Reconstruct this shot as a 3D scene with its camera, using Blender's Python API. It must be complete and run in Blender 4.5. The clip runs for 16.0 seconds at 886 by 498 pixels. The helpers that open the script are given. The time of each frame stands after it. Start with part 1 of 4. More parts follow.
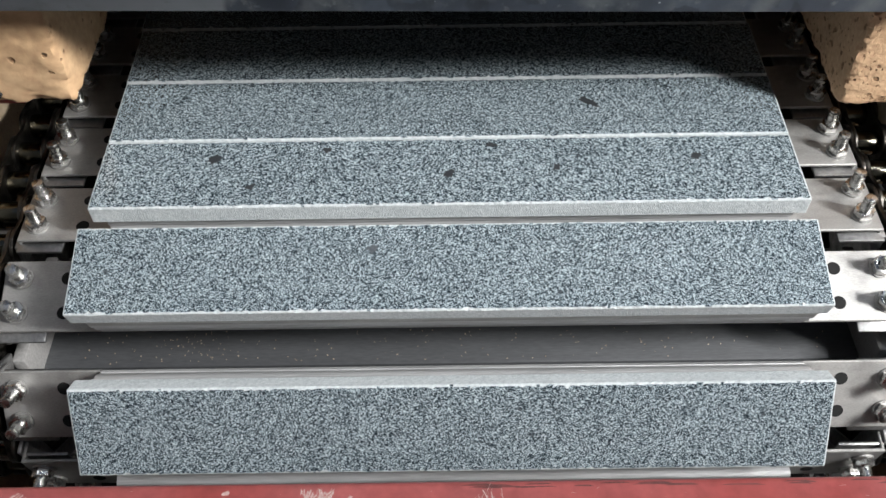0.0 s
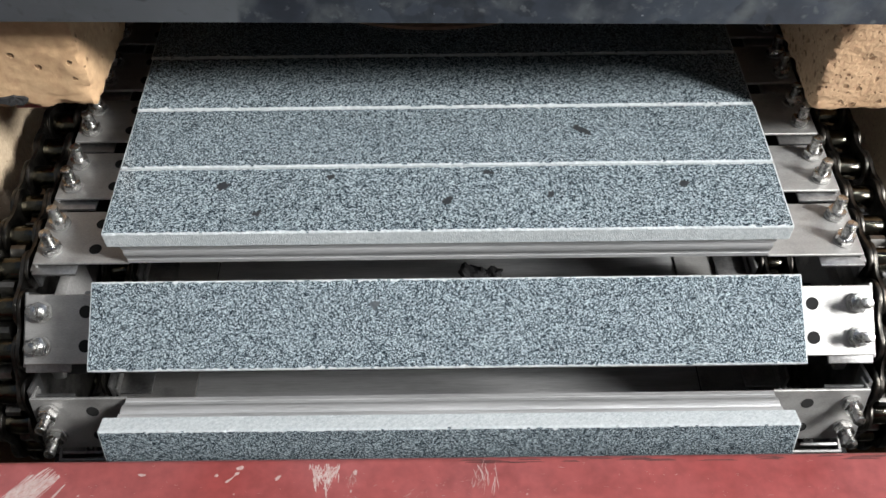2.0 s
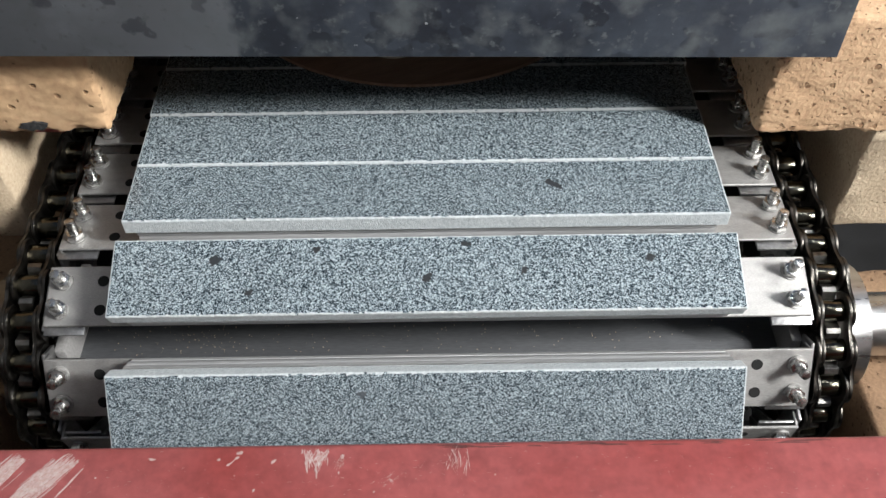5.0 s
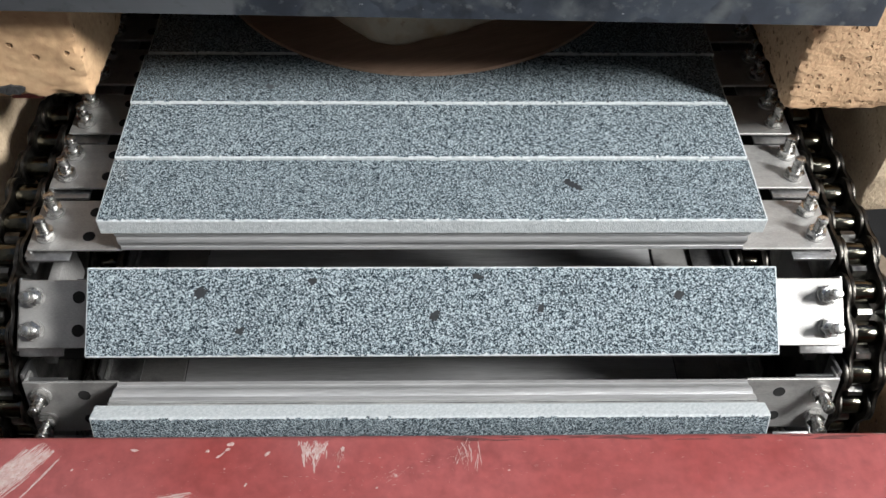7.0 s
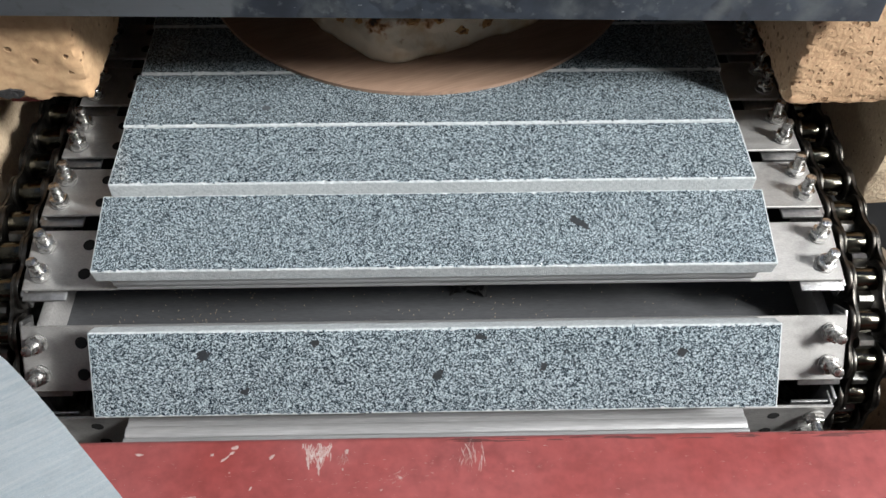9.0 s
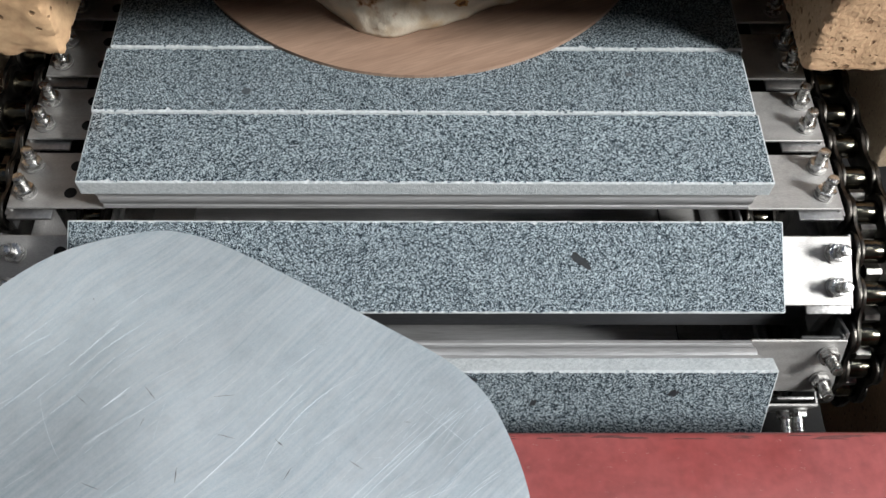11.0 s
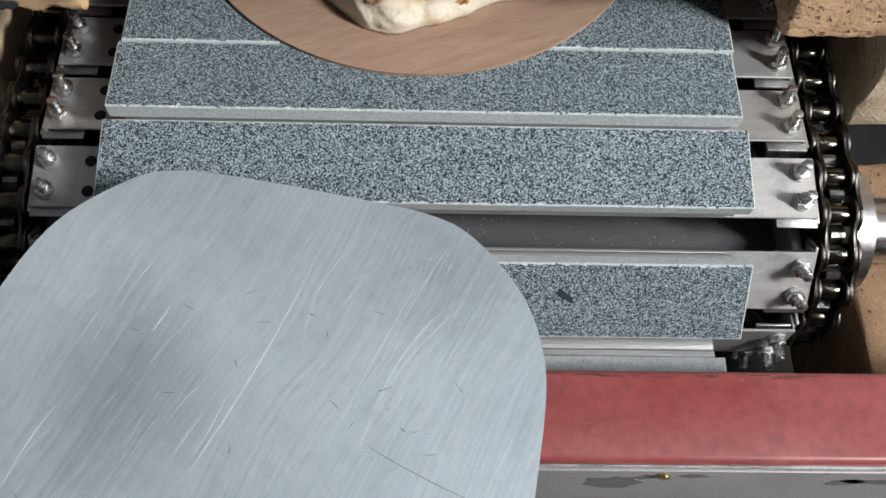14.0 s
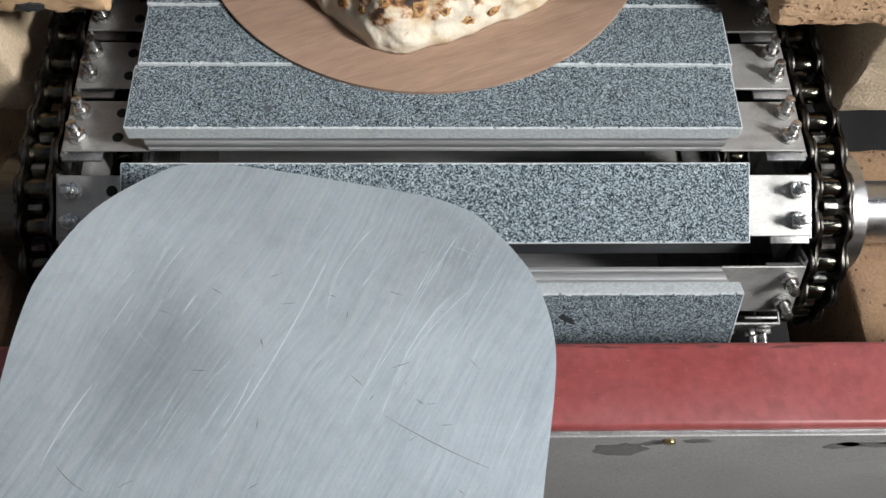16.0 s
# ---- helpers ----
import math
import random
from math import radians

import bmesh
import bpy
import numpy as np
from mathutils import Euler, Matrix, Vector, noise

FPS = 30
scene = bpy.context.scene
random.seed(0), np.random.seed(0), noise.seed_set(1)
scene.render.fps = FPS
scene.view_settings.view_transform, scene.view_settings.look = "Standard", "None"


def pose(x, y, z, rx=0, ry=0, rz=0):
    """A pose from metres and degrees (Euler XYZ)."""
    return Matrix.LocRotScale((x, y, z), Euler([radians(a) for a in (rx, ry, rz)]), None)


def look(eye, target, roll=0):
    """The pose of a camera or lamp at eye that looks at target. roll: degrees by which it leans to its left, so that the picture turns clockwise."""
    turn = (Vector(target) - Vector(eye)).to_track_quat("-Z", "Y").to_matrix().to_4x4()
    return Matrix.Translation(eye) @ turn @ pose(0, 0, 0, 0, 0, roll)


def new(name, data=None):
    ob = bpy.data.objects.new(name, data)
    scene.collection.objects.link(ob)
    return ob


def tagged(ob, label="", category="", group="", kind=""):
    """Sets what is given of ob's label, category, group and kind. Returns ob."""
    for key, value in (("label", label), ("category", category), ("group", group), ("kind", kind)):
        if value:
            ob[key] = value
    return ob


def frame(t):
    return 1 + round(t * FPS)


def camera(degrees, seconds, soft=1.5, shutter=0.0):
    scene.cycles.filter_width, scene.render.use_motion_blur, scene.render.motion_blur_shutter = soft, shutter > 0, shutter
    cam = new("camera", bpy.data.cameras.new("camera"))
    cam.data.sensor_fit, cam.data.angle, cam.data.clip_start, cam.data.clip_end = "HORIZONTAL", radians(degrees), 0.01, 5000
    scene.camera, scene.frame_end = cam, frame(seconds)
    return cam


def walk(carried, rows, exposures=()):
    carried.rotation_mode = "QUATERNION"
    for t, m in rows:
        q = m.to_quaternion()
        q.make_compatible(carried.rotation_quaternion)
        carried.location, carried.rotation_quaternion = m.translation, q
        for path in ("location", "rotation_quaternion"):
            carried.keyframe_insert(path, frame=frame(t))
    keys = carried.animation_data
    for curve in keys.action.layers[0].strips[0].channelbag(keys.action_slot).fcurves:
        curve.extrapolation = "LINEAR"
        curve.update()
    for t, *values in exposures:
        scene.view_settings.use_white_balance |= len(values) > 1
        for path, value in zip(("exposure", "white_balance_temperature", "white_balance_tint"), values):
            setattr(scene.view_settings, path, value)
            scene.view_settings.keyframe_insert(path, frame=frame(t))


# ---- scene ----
EXPO = 0.32
cam = camera(51.34, 16.0)
walk(cam, [
    (0.0, pose(-0.0083, -0.4069, 0.5102, 39.337, 0.533, -0.542)),
    (0.5, pose(-0.0100, -0.4147, 0.5231, 39.174, 0.452, -0.842)),
    (1.0, pose(-0.0044, -0.4271, 0.5306, 39.850, 0.694, -0.547)),
    (1.5, pose(-0.0070, -0.4324, 0.5370, 39.799, 0.476, -0.543)),
    (2.0, pose(-0.0083, -0.4396, 0.5394, 39.634, 0.390, -0.534)),
    (2.5, pose(-0.0124, -0.4543, 0.5523, 39.513, 0.379, -0.526)),
    (3.0, pose(-0.0149, -0.4766, 0.5765, 39.506, 0.428, -0.407)),
    (3.5, pose(-0.0080, -0.4769, 0.5725, 39.818, 0.539, -0.330)),
    (4.0, pose(0.0052, -0.4815, 0.5600, 41.206, 0.600, -0.381)),
    (4.5, pose(0.0142, -0.5266, 0.5866, 41.149, 0.533, -0.647)),
    (4.7, pose(0.0085, -0.5054, 0.5903, 40.898, 0.460, -0.812)),
    (6.8, pose(-0.0065, -0.4666, 0.5469, 40.785, -0.807, -0.639)),
    (7.0, pose(-0.0113, -0.4671, 0.5432, 40.542, -0.807, -0.830)),
    (7.5, pose(-0.0144, -0.4745, 0.5578, 40.731, -0.831, -1.101)),
    (8.0, pose(-0.0151, -0.4743, 0.5503, 40.545, -0.630, -1.211)),
    (8.5, pose(-0.0122, -0.4697, 0.5546, 40.428, -0.332, -1.227)),
    (9.0, pose(-0.0115, -0.4611, 0.5481, 39.886, -0.354, -1.238)),
    (9.5, pose(-0.0060, -0.4499, 0.5475, 38.580, -0.256, -0.988)),
    (9.7, pose(-0.0048, -0.4481, 0.5471, 38.466, -0.379, -0.803)),
    (11.8, pose(-0.0030, -0.3609, 0.5838, 28.148, -1.254, -0.280)),
    (12.0, pose(-0.0031, -0.3614, 0.5859, 27.791, -1.423, -0.177)),
    (12.5, pose(-0.0000, -0.3693, 0.5824, 28.323, -1.272, 0.210)),
    (13.0, pose(-0.0023, -0.3677, 0.6037, 27.174, -1.495, 0.001)),
    (13.5, pose(-0.0036, -0.3759, 0.6078, 27.024, -1.527, 0.226)),
    (14.0, pose(-0.0083, -0.3995, 0.6227, 27.658, -1.584, 0.118)),
    (14.5, pose(-0.0163, -0.4277, 0.6454, 28.272, -1.544, -0.175)),
    (15.0, pose(-0.0179, -0.4401, 0.6547, 28.545, -1.361, -0.266)),
    (15.5, pose(-0.0180, -0.4401, 0.6465, 28.576, -1.229, -0.653)),
    (16.0, pose(-0.0185, -0.4345, 0.6397, 28.484, -1.184, -0.831)),
], exposures=[(0.0, EXPO), (8.8, EXPO), (9.7, EXPO - 0.1), (12.0, EXPO - 0.35), (13.0, EXPO - 0.36), (13.5, EXPO - 0.47), (14.5, EXPO - 0.47), (16.0, EXPO - 0.43)])

# geometry of the conveyor, in metres
PITCH, LINK, R, S0, SPEED, XC = 0.0635, 0.03175, 0.0910, -0.0928, 0.012849, -0.004
TOP = 0.0569          # granite surface above the chain's pin line
TICKS = [i * 0.5 for i in range(33)]

# ---- world and light ----
world = bpy.data.worlds.new("world")
scene.world = world
world.use_nodes = True
wn = world.node_tree
sky = wn.nodes.new("ShaderNodeTexSky")
sky.sky_type, sky.sun_disc = "NISHITA", False
SUN_WAY = Vector((0.750, -0.375, 0.545)).normalized()
sky.dust_density, sky.air_density = 2.0, 1.0
sky.sun_elevation = math.asin(SUN_WAY.z)
sky.sun_rotation = math.atan2(SUN_WAY.x, SUN_WAY.y)
wn.links.new(sky.outputs[0], wn.nodes["Background"].inputs[0])
wn.nodes["Background"].inputs[1].default_value = 0.056
sun = new("sun", bpy.data.lights.new("sun", "SUN"))
sun.data.energy, sun.data.angle, sun.data.color = 1.0, radians(10), (1.0, 0.995, 0.98)
sun.matrix_world = look(SUN_WAY * 4, (0, 0, 0))
# daylight through the tall window in the east wall
daylight = new("window_daylight", bpy.data.lights.new("window_daylight", "AREA"))
daylight.data.shape, daylight.data.size, daylight.data.size_y = "RECTANGLE", 0.30, 1.06
daylight.data.energy, daylight.data.color = 192.0, (1.0, 0.995, 0.98)
daylight.matrix_world = look((2.32, -1.16, 2.20), (0, 0, 2.20))


# ---- materials ----
def mat(name, colour=(0.5, 0.5, 0.5), rough=0.5, metal=0.0, dark=None, scale=40.0, amount=0.5, bump=0.0, fine=400.0, stretch=(1, 1, 1)):
    """Two scales of variation: broad stains towards the dark colour, fine grain in roughness and relief."""
    m = bpy.data.materials.new(name)
    m.use_nodes = True
    t = m.node_tree
    b = t.nodes["Principled BSDF"]
    b.inputs["Metallic"].default_value = metal
    co, mp = t.nodes.new("ShaderNodeTexCoord"), t.nodes.new("ShaderNodeMapping")
    mp.inputs["Scale"].default_value = stretch
    oi = t.nodes.new("ShaderNodeObjectInfo")
    add = t.nodes.new("ShaderNodeVectorMath")
    add.operation = "ADD"
    t.links.new(co.outputs["Object"], add.inputs[0])
    t.links.new(oi.outputs["Random"], add.inputs[1])
    t.links.new(add.outputs[0], mp.inputs["Vector"])
    n1, n2 = t.nodes.new("ShaderNodeTexNoise"), t.nodes.new("ShaderNodeTexNoise")
    n1.inputs["Scale"].default_value, n1.inputs["Detail"].default_value = scale, 6
    n2.inputs["Scale"].default_value, n2.inputs["Detail"].default_value = fine, 4
    for nd in (n1, n2):
        t.links.new(mp.outputs[0], nd.inputs["Vector"])
    ramp = t.nodes.new("ShaderNodeValToRGB")
    d = dark or tuple(c * 0.6 for c in colour)
    ramp.color_ramp.elements[0].position, ramp.color_ramp.elements[0].color = 0.5 - 0.25 * amount, (*d, 1)
    ramp.color_ramp.elements[1].position, ramp.color_ramp.elements[1].color = 0.5 + 0.25 * amount, (*colour, 1)
    t.links.new(n1.outputs["Fac"], ramp.inputs[0])
    mix = t.nodes.new("ShaderNodeMix")
    mix.data_type, mix.blend_type = "RGBA", "OVERLAY"
    mix.inputs["Factor"].default_value = 0.35
    t.links.new(ramp.outputs[0], mix.inputs["A"])
    t.links.new(n2.outputs["Fac"], mix.inputs["B"])
    t.links.new(mix.outputs["Result"], b.inputs["Base Color"])
    mr = t.nodes.new("ShaderNodeMapRange")
    mr.inputs["To Min"].default_value, mr.inputs["To Max"].default_value = max(0.05, rough - 0.12), min(1, rough + 0.12)
    t.links.new(n1.outputs["Fac"], mr.inputs["Value"])
    t.links.new(mr.outputs[0], b.inputs["Roughness"])
    if bump:
        bp = t.nodes.new("ShaderNodeBump")
        bp.inputs["Strength"].default_value, bp.inputs["Distance"].default_value = bump, 0.002
        t.links.new(n2.outputs["Fac"], bp.inputs["Height"])
        t.links.new(bp.outputs[0], b.inputs["Normal"])
    return m


def granite(name, grain, contrast, rough, relief, bias):
    """Polished salt-and-pepper granite: crystals of three kinds, with rare black inclusions."""
    m = bpy.data.materials.new(name)
    m.use_nodes = True
    t = m.node_tree
    b = t.nodes["Principled BSDF"]
    co, oi, add = t.nodes.new("ShaderNodeTexCoord"), t.nodes.new("ShaderNodeObjectInfo"), t.nodes.new("ShaderNodeVectorMath")
    add.operation = "MULTIPLY_ADD"
    t.links.new(oi.outputs["Random"], add.inputs[0])
    add.inputs[1].default_value = (3.7, 5.1, 1.3)
    t.links.new(co.outputs["Object"], add.inputs[2])
    vec = add.outputs[0]
    warp = t.nodes.new("ShaderNodeTexNoise")
    warp.inputs["Scale"].default_value, warp.inputs["Detail"].default_value = 900, 2
    t.links.new(vec, warp.inputs["Vector"])
    wadd = t.nodes.new("ShaderNodeVectorMath")
    wadd.operation = "MULTIPLY_ADD"
    t.links.new(warp.outputs["Color"], wadd.inputs[0])
    wadd.inputs[1].default_value = (0.0008, 0.0008, 0.0008)
    t.links.new(vec, wadd.inputs[2])
    def crystals(scale):
        v = t.nodes.new("ShaderNodeTexVoronoi")
        v.inputs["Scale"].default_value = scale
        t.links.new(wadd.outputs[0], v.inputs["Vector"])
        q = t.nodes.new("ShaderNodeSeparateColor")
        t.links.new(v.outputs["Color"], q.inputs[0])
        return q
    sep, small = crystals(grain), crystals(grain * 2.3)
    n1 = t.nodes.new("ShaderNodeTexNoise")
    n1.inputs["Scale"].default_value, n1.inputs["Detail"].default_value = grain * 0.30, 4
    t.links.new(vec, n1.inputs["Vector"])
    total = None
    for socket, weight in ((sep.outputs[0], 0.43), (small.outputs[0], 0.40), (n1.outputs["Fac"], 0.18)):
        ma = t.nodes.new("ShaderNodeMath")
        ma.operation, ma.inputs[1].default_value = "MULTIPLY_ADD", weight
        t.links.new(socket, ma.inputs[0])
        if total is None:
            ma.inputs[2].default_value = bias
        else:
            t.links.new(total, ma.inputs[2])
        total = ma.outputs[0]
    ramp = t.nodes.new("ShaderNodeValToRGB")
    e = ramp.color_ramp.elements
    c = contrast
    e[0].position, e[0].color = 0.41, (0.012 / c, 0.019 / c, 0.026 / c, 1)
    e[1].position, e[1].color = 0.67, (0.485 * c, 0.565 * c, 0.605 * c, 1)
    for at, col in ((0.455, (0.044, 0.064, 0.079, 1)), (0.52, (0.133, 0.172, 0.196, 1)), (0.60, (0.262, 0.324, 0.356, 1))):
        k = e.new(at)
        k.color = col
    t.links.new(total, ramp.inputs[0])
    # rare black inclusions
    v2 = t.nodes.new("ShaderNodeTexVoronoi")
    v2.inputs["Scale"].default_value = 46
    t.links.new(wadd.outputs[0], v2.inputs["Vector"])
    lt = t.nodes.new("ShaderNodeMath")
    lt.operation, lt.inputs[1].default_value = "LESS_THAN", 0.075
    t.links.new(v2.outputs["Distance"], lt.inputs[0])
    mix = t.nodes.new("ShaderNodeMix")
    mix.data_type = "RGBA"
    mix.inputs["B"].default_value = (0.03, 0.037, 0.045, 1)
    ml = t.nodes.new("ShaderNodeMath")
    ml.operation, ml.inputs[1].default_value = "MULTIPLY", 0.8
    t.links.new(lt.outputs[0], ml.inputs[0])
    t.links.new(ml.outputs[0], mix.inputs["Factor"])
    t.links.new(ramp.outputs[0], mix.inputs["A"])
    t.links.new(mix.outputs["Result"], b.inputs["Base Color"])
    b.inputs["Roughness"].default_value = rough
    b.inputs["Specular IOR Level"].default_value = 0.4
    bp = t.nodes.new("ShaderNodeBump")
    bp.inputs["Strength"].default_value, bp.inputs["Distance"].default_value = relief, 0.001
    t.links.new(sep.outputs[1], bp.inputs["Height"])
    t.links.new(bp.outputs[0], b.inputs["Normal"])
    return m


GRANITE_FINE = granite("granite fine", 1500, 1.10, 0.055, 0.003, -0.024)
GRANITE_COARSE = granite("granite coarse", 1160, 1.03, 0.065, 0.004, -0.007)
SAWN = mat("sawn granite edge", (0.66, 0.70, 0.715), 0.8, 0, (0.47, 0.515, 0.535), 420, 0.9, 0.5, 1100, (1, 1, 1))


def sawn(m, degrees_):
    """Slanting saw marks on the slabs' edges."""
    t = m.node_tree
    b = t.nodes["Principled BSDF"]
    co, turn, st, n, mix, bp = [t.nodes.new("ShaderNode" + k) for k in ("TexCoord", "Mapping", "Mapping", "TexNoise", "Mix", "Bump")]
    turn.inputs["Rotation"].default_value = (0, radians(degrees_), 0)
    st.inputs["Scale"].default_value = (900, 60, 70)
    t.links.new(co.outputs["Object"], turn.inputs["Vector"])
    t.links.new(turn.outputs[0], st.inputs["Vector"])
    t.links.new(st.outputs[0], n.inputs["Vector"])
    n.inputs["Scale"].default_value, n.inputs["Detail"].default_value = 1.0, 3
    mix.data_type, mix.blend_type, mix.inputs["Factor"].default_value = "RGBA", "OVERLAY", 0.30
    t.links.new(b.inputs["Base Color"].links[0].from_socket, mix.inputs["A"])
    t.links.new(n.outputs["Fac"], mix.inputs["B"])
    t.links.new(mix.outputs["Result"], b.inputs["Base Color"])
    bp.inputs["Strength"].default_value, bp.inputs["Distance"].default_value = 0.3, 0.001
    t.links.new(n.outputs["Fac"], bp.inputs["Height"])
    t.links.new(b.inputs["Normal"].links[0].from_socket, bp.inputs["Normal"])
    t.links.new(bp.outputs[0], b.inputs["Normal"])


sawn(SAWN, 50)
INCLUSION = mat("black mineral", (0.022, 0.027, 0.033), 0.75, 0, (0.010, 0.012, 0.014), 300, 0.7, 0.1, 900)
INCLUSION_PALE = mat("grey mineral", (0.085, 0.100, 0.112), 0.45, 0, (0.04, 0.05, 0.058), 500, 0.9, 0.1, 1200)
ALU = mat("mill aluminium", (0.66, 0.665, 0.675), 0.42, 0.45, (0.44, 0.445, 0.45), 40, 1.0, 0.25, 300, (0.2, 3, 3))
PACKING = mat("grey packing strip", (0.52, 0.53, 0.52), 0.6, 0.2, (0.28, 0.29, 0.285), 60, 0.9, 0.2, 500, (0.3, 3, 3))
SEAM = mat("dark sealant", (0.05, 0.05, 0.055), 0.7, 0, (0.25, 0.25, 0.25), 60, 0.6, 0.3)
STAINLESS = mat("brushed stainless", (0.50, 0.495, 0.485), 0.61, 0.85, (0.42, 0.415, 0.405), 25, 0.8, 0.05, 500, (1, 6, 1))
STEEL_DULL = mat("dull zinc steel", (0.50, 0.50, 0.50), 0.45, 1.0, (0.30, 0.30, 0.30), 60, 0.8, 0.15)
BOLT = mat("bright bolt steel", (0.80, 0.80, 0.79), 0.27, 1.0, (0.5, 0.49, 0.47), 200, 0.6, 0.1, 900)
HOLE = mat("hole shade", (0.010, 0.010, 0.010), 0.95, 0)
CHAIN = mat("oily chain steel", (0.150, 0.140, 0.126), 0.34, 1.0, (0.035, 0.033, 0.030), 120, 0.9, 0.2, 900)
ROLLER = mat("oiled roller steel", (0.17, 0.160, 0.125), 0.13, 1.0, (0.07, 0.065, 0.05), 90, 0.8, 0.1, 900)
TOOTH = mat("worn sprocket steel", (0.36, 0.35, 0.33), 0.35, 1.0, (0.06, 0.06, 0.06), 60, 0.8, 0.15)
# dark copy of the turned steel: shade of the left end as colour
SHAFT_SHADED = mat("shaded turned steel", (0.20, 0.18, 0.155), 0.34, 1.0, (0.09, 0.08, 0.07), 30, 0.9, 0.08, 600, (1, 5, 5))
SHAFT = mat("turned steel", (0.66, 0.66, 0.66), 0.3, 1.0, (0.48, 0.48, 0.48), 30, 0.8, 0.08, 600, (1, 5, 5))
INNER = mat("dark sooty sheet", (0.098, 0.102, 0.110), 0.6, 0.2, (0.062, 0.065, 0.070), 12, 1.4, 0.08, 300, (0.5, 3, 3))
CRUMB = mat("pale crumbs", (0.55, 0.47, 0.38), 0.9, 0, (0.30, 0.20, 0.13), 500, 0.8)
# black of the sooty sheets, also the painted shade of the side plates
SOOT_SHADE = mat("soot and shade black steel", (0.018, 0.018, 0.019), 0.7, 0, (0.008, 0.008, 0.008), 30, 0.8, 0.2)
RAG = mat("charred rag", (0.05, 0.05, 0.052), 0.95, 0, (0.015, 0.015, 0.015), 150, 0.9, 0.6)
FIREBRICK = mat("firebrick", (0.72, 0.49, 0.305), 0.95, 0, (0.52, 0.33, 0.19), 22, 1.3, 0.5, 300)
# darker firebrick for the low bricks: their shade is put into the colour
FIREBRICK_SHADED = mat("shaded brown firebrick", (0.40, 0.255, 0.150), 0.95, 0, (0.20, 0.12, 0.07), 14, 1.3, 0.5, 300)
FIREBRICK_PALE = mat("pale firebrick", (0.66, 0.535, 0.385), 0.95, 0, (0.50, 0.385, 0.26), 20, 1.3, 0.5, 300)


def pitted(m, scale, size):
    """Small open pores and larger broken pits, sunk and darker than the face."""
    t = m.node_tree
    b = t.nodes["Principled BSDF"]
    co, w, v = t.nodes.new("ShaderNodeTexCoord"), t.nodes.new("ShaderNodeTexNoise"), t.nodes.new("ShaderNodeTexVoronoi")
    w.inputs["Scale"].default_value, w.inputs["Detail"].default_value = 130, 4
    ad = t.nodes.new("ShaderNodeVectorMath")
    ad.operation, ad.inputs[1].default_value = "MULTIPLY_ADD", (0.006, 0.006, 0.006)
    t.links.new(co.outputs["Object"], w.inputs["Vector"])
    t.links.new(w.outputs["Color"], ad.inputs[0])
    t.links.new(co.outputs["Object"], ad.inputs[2])
    v.inputs["Scale"].default_value = scale
    t.links.new(ad.outputs[0], v.inputs["Vector"])
    sp = t.nodes.new("ShaderNodeSeparateColor")
    t.links.new(v.outputs["Color"], sp.inputs[0])
    cut = t.nodes.new("ShaderNodeMath")
    cut.operation, cut.inputs[1].default_value = "MULTIPLY", size
    t.links.new(sp.outputs[0], cut.inputs[0])
    mr = t.nodes.new("ShaderNodeMath")
    mr.operation = "SUBTRACT"
    t.links.new(v.outputs["Distance"], mr.inputs[0])
    t.links.new(cut.outputs[0], mr.inputs[1])
    ra = t.nodes.new("ShaderNodeValToRGB")
    ra.color_ramp.elements[0].position, ra.color_ramp.elements[1].position = 0.0, 0.08
    ra.color_ramp.elements[0].color = (0.55, 0.50, 0.45, 1)
    t.links.new(mr.outputs[0], ra.inputs[0])
    old = b.inputs["Base Color"].links[0].from_socket
    mix = t.nodes.new("ShaderNodeMix")
    mix.data_type, mix.blend_type = "RGBA", "MULTIPLY"
    mix.inputs["Factor"].default_value = 1.0
    t.links.new(old, mix.inputs["A"])
    t.links.new(ra.outputs[0], mix.inputs["B"])
    t.links.new(mix.outputs["Result"], b.inputs["Base Color"])
    bp = t.nodes.new("ShaderNodeBump")
    bp.inputs["Strength"].default_value, bp.inputs["Distance"].default_value = 1.0, 0.003
    t.links.new(ra.outputs[0], bp.inputs["Height"])
    nb = b.inputs["Normal"].links[0].from_node
    t.links.new(nb.outputs[0], bp.inputs["Normal"])
    t.links.new(bp.outputs[0], b.inputs["Normal"])


FIREBRICK_WORN = mat("worn firebrick", (0.67, 0.46, 0.275), 0.92, 0, (0.47, 0.29, 0.155), 16, 1.2, 0.25, 160)
pitted(FIREBRICK_WORN, 75, 0.13)
pitted(FIREBRICK, 230, 0.22)
pitted(FIREBRICK, 105, 0.24)
pitted(FIREBRICK_SHADED, 120, 0.20)
pitted(FIREBRICK_PALE, 170, 0.15)
HOOD = mat("dark blue-grey hood paint", (0.056, 0.070, 0.092), 0.5, 0, (0.020, 0.025, 0.037), 13, 0.5, 0.06, 120)


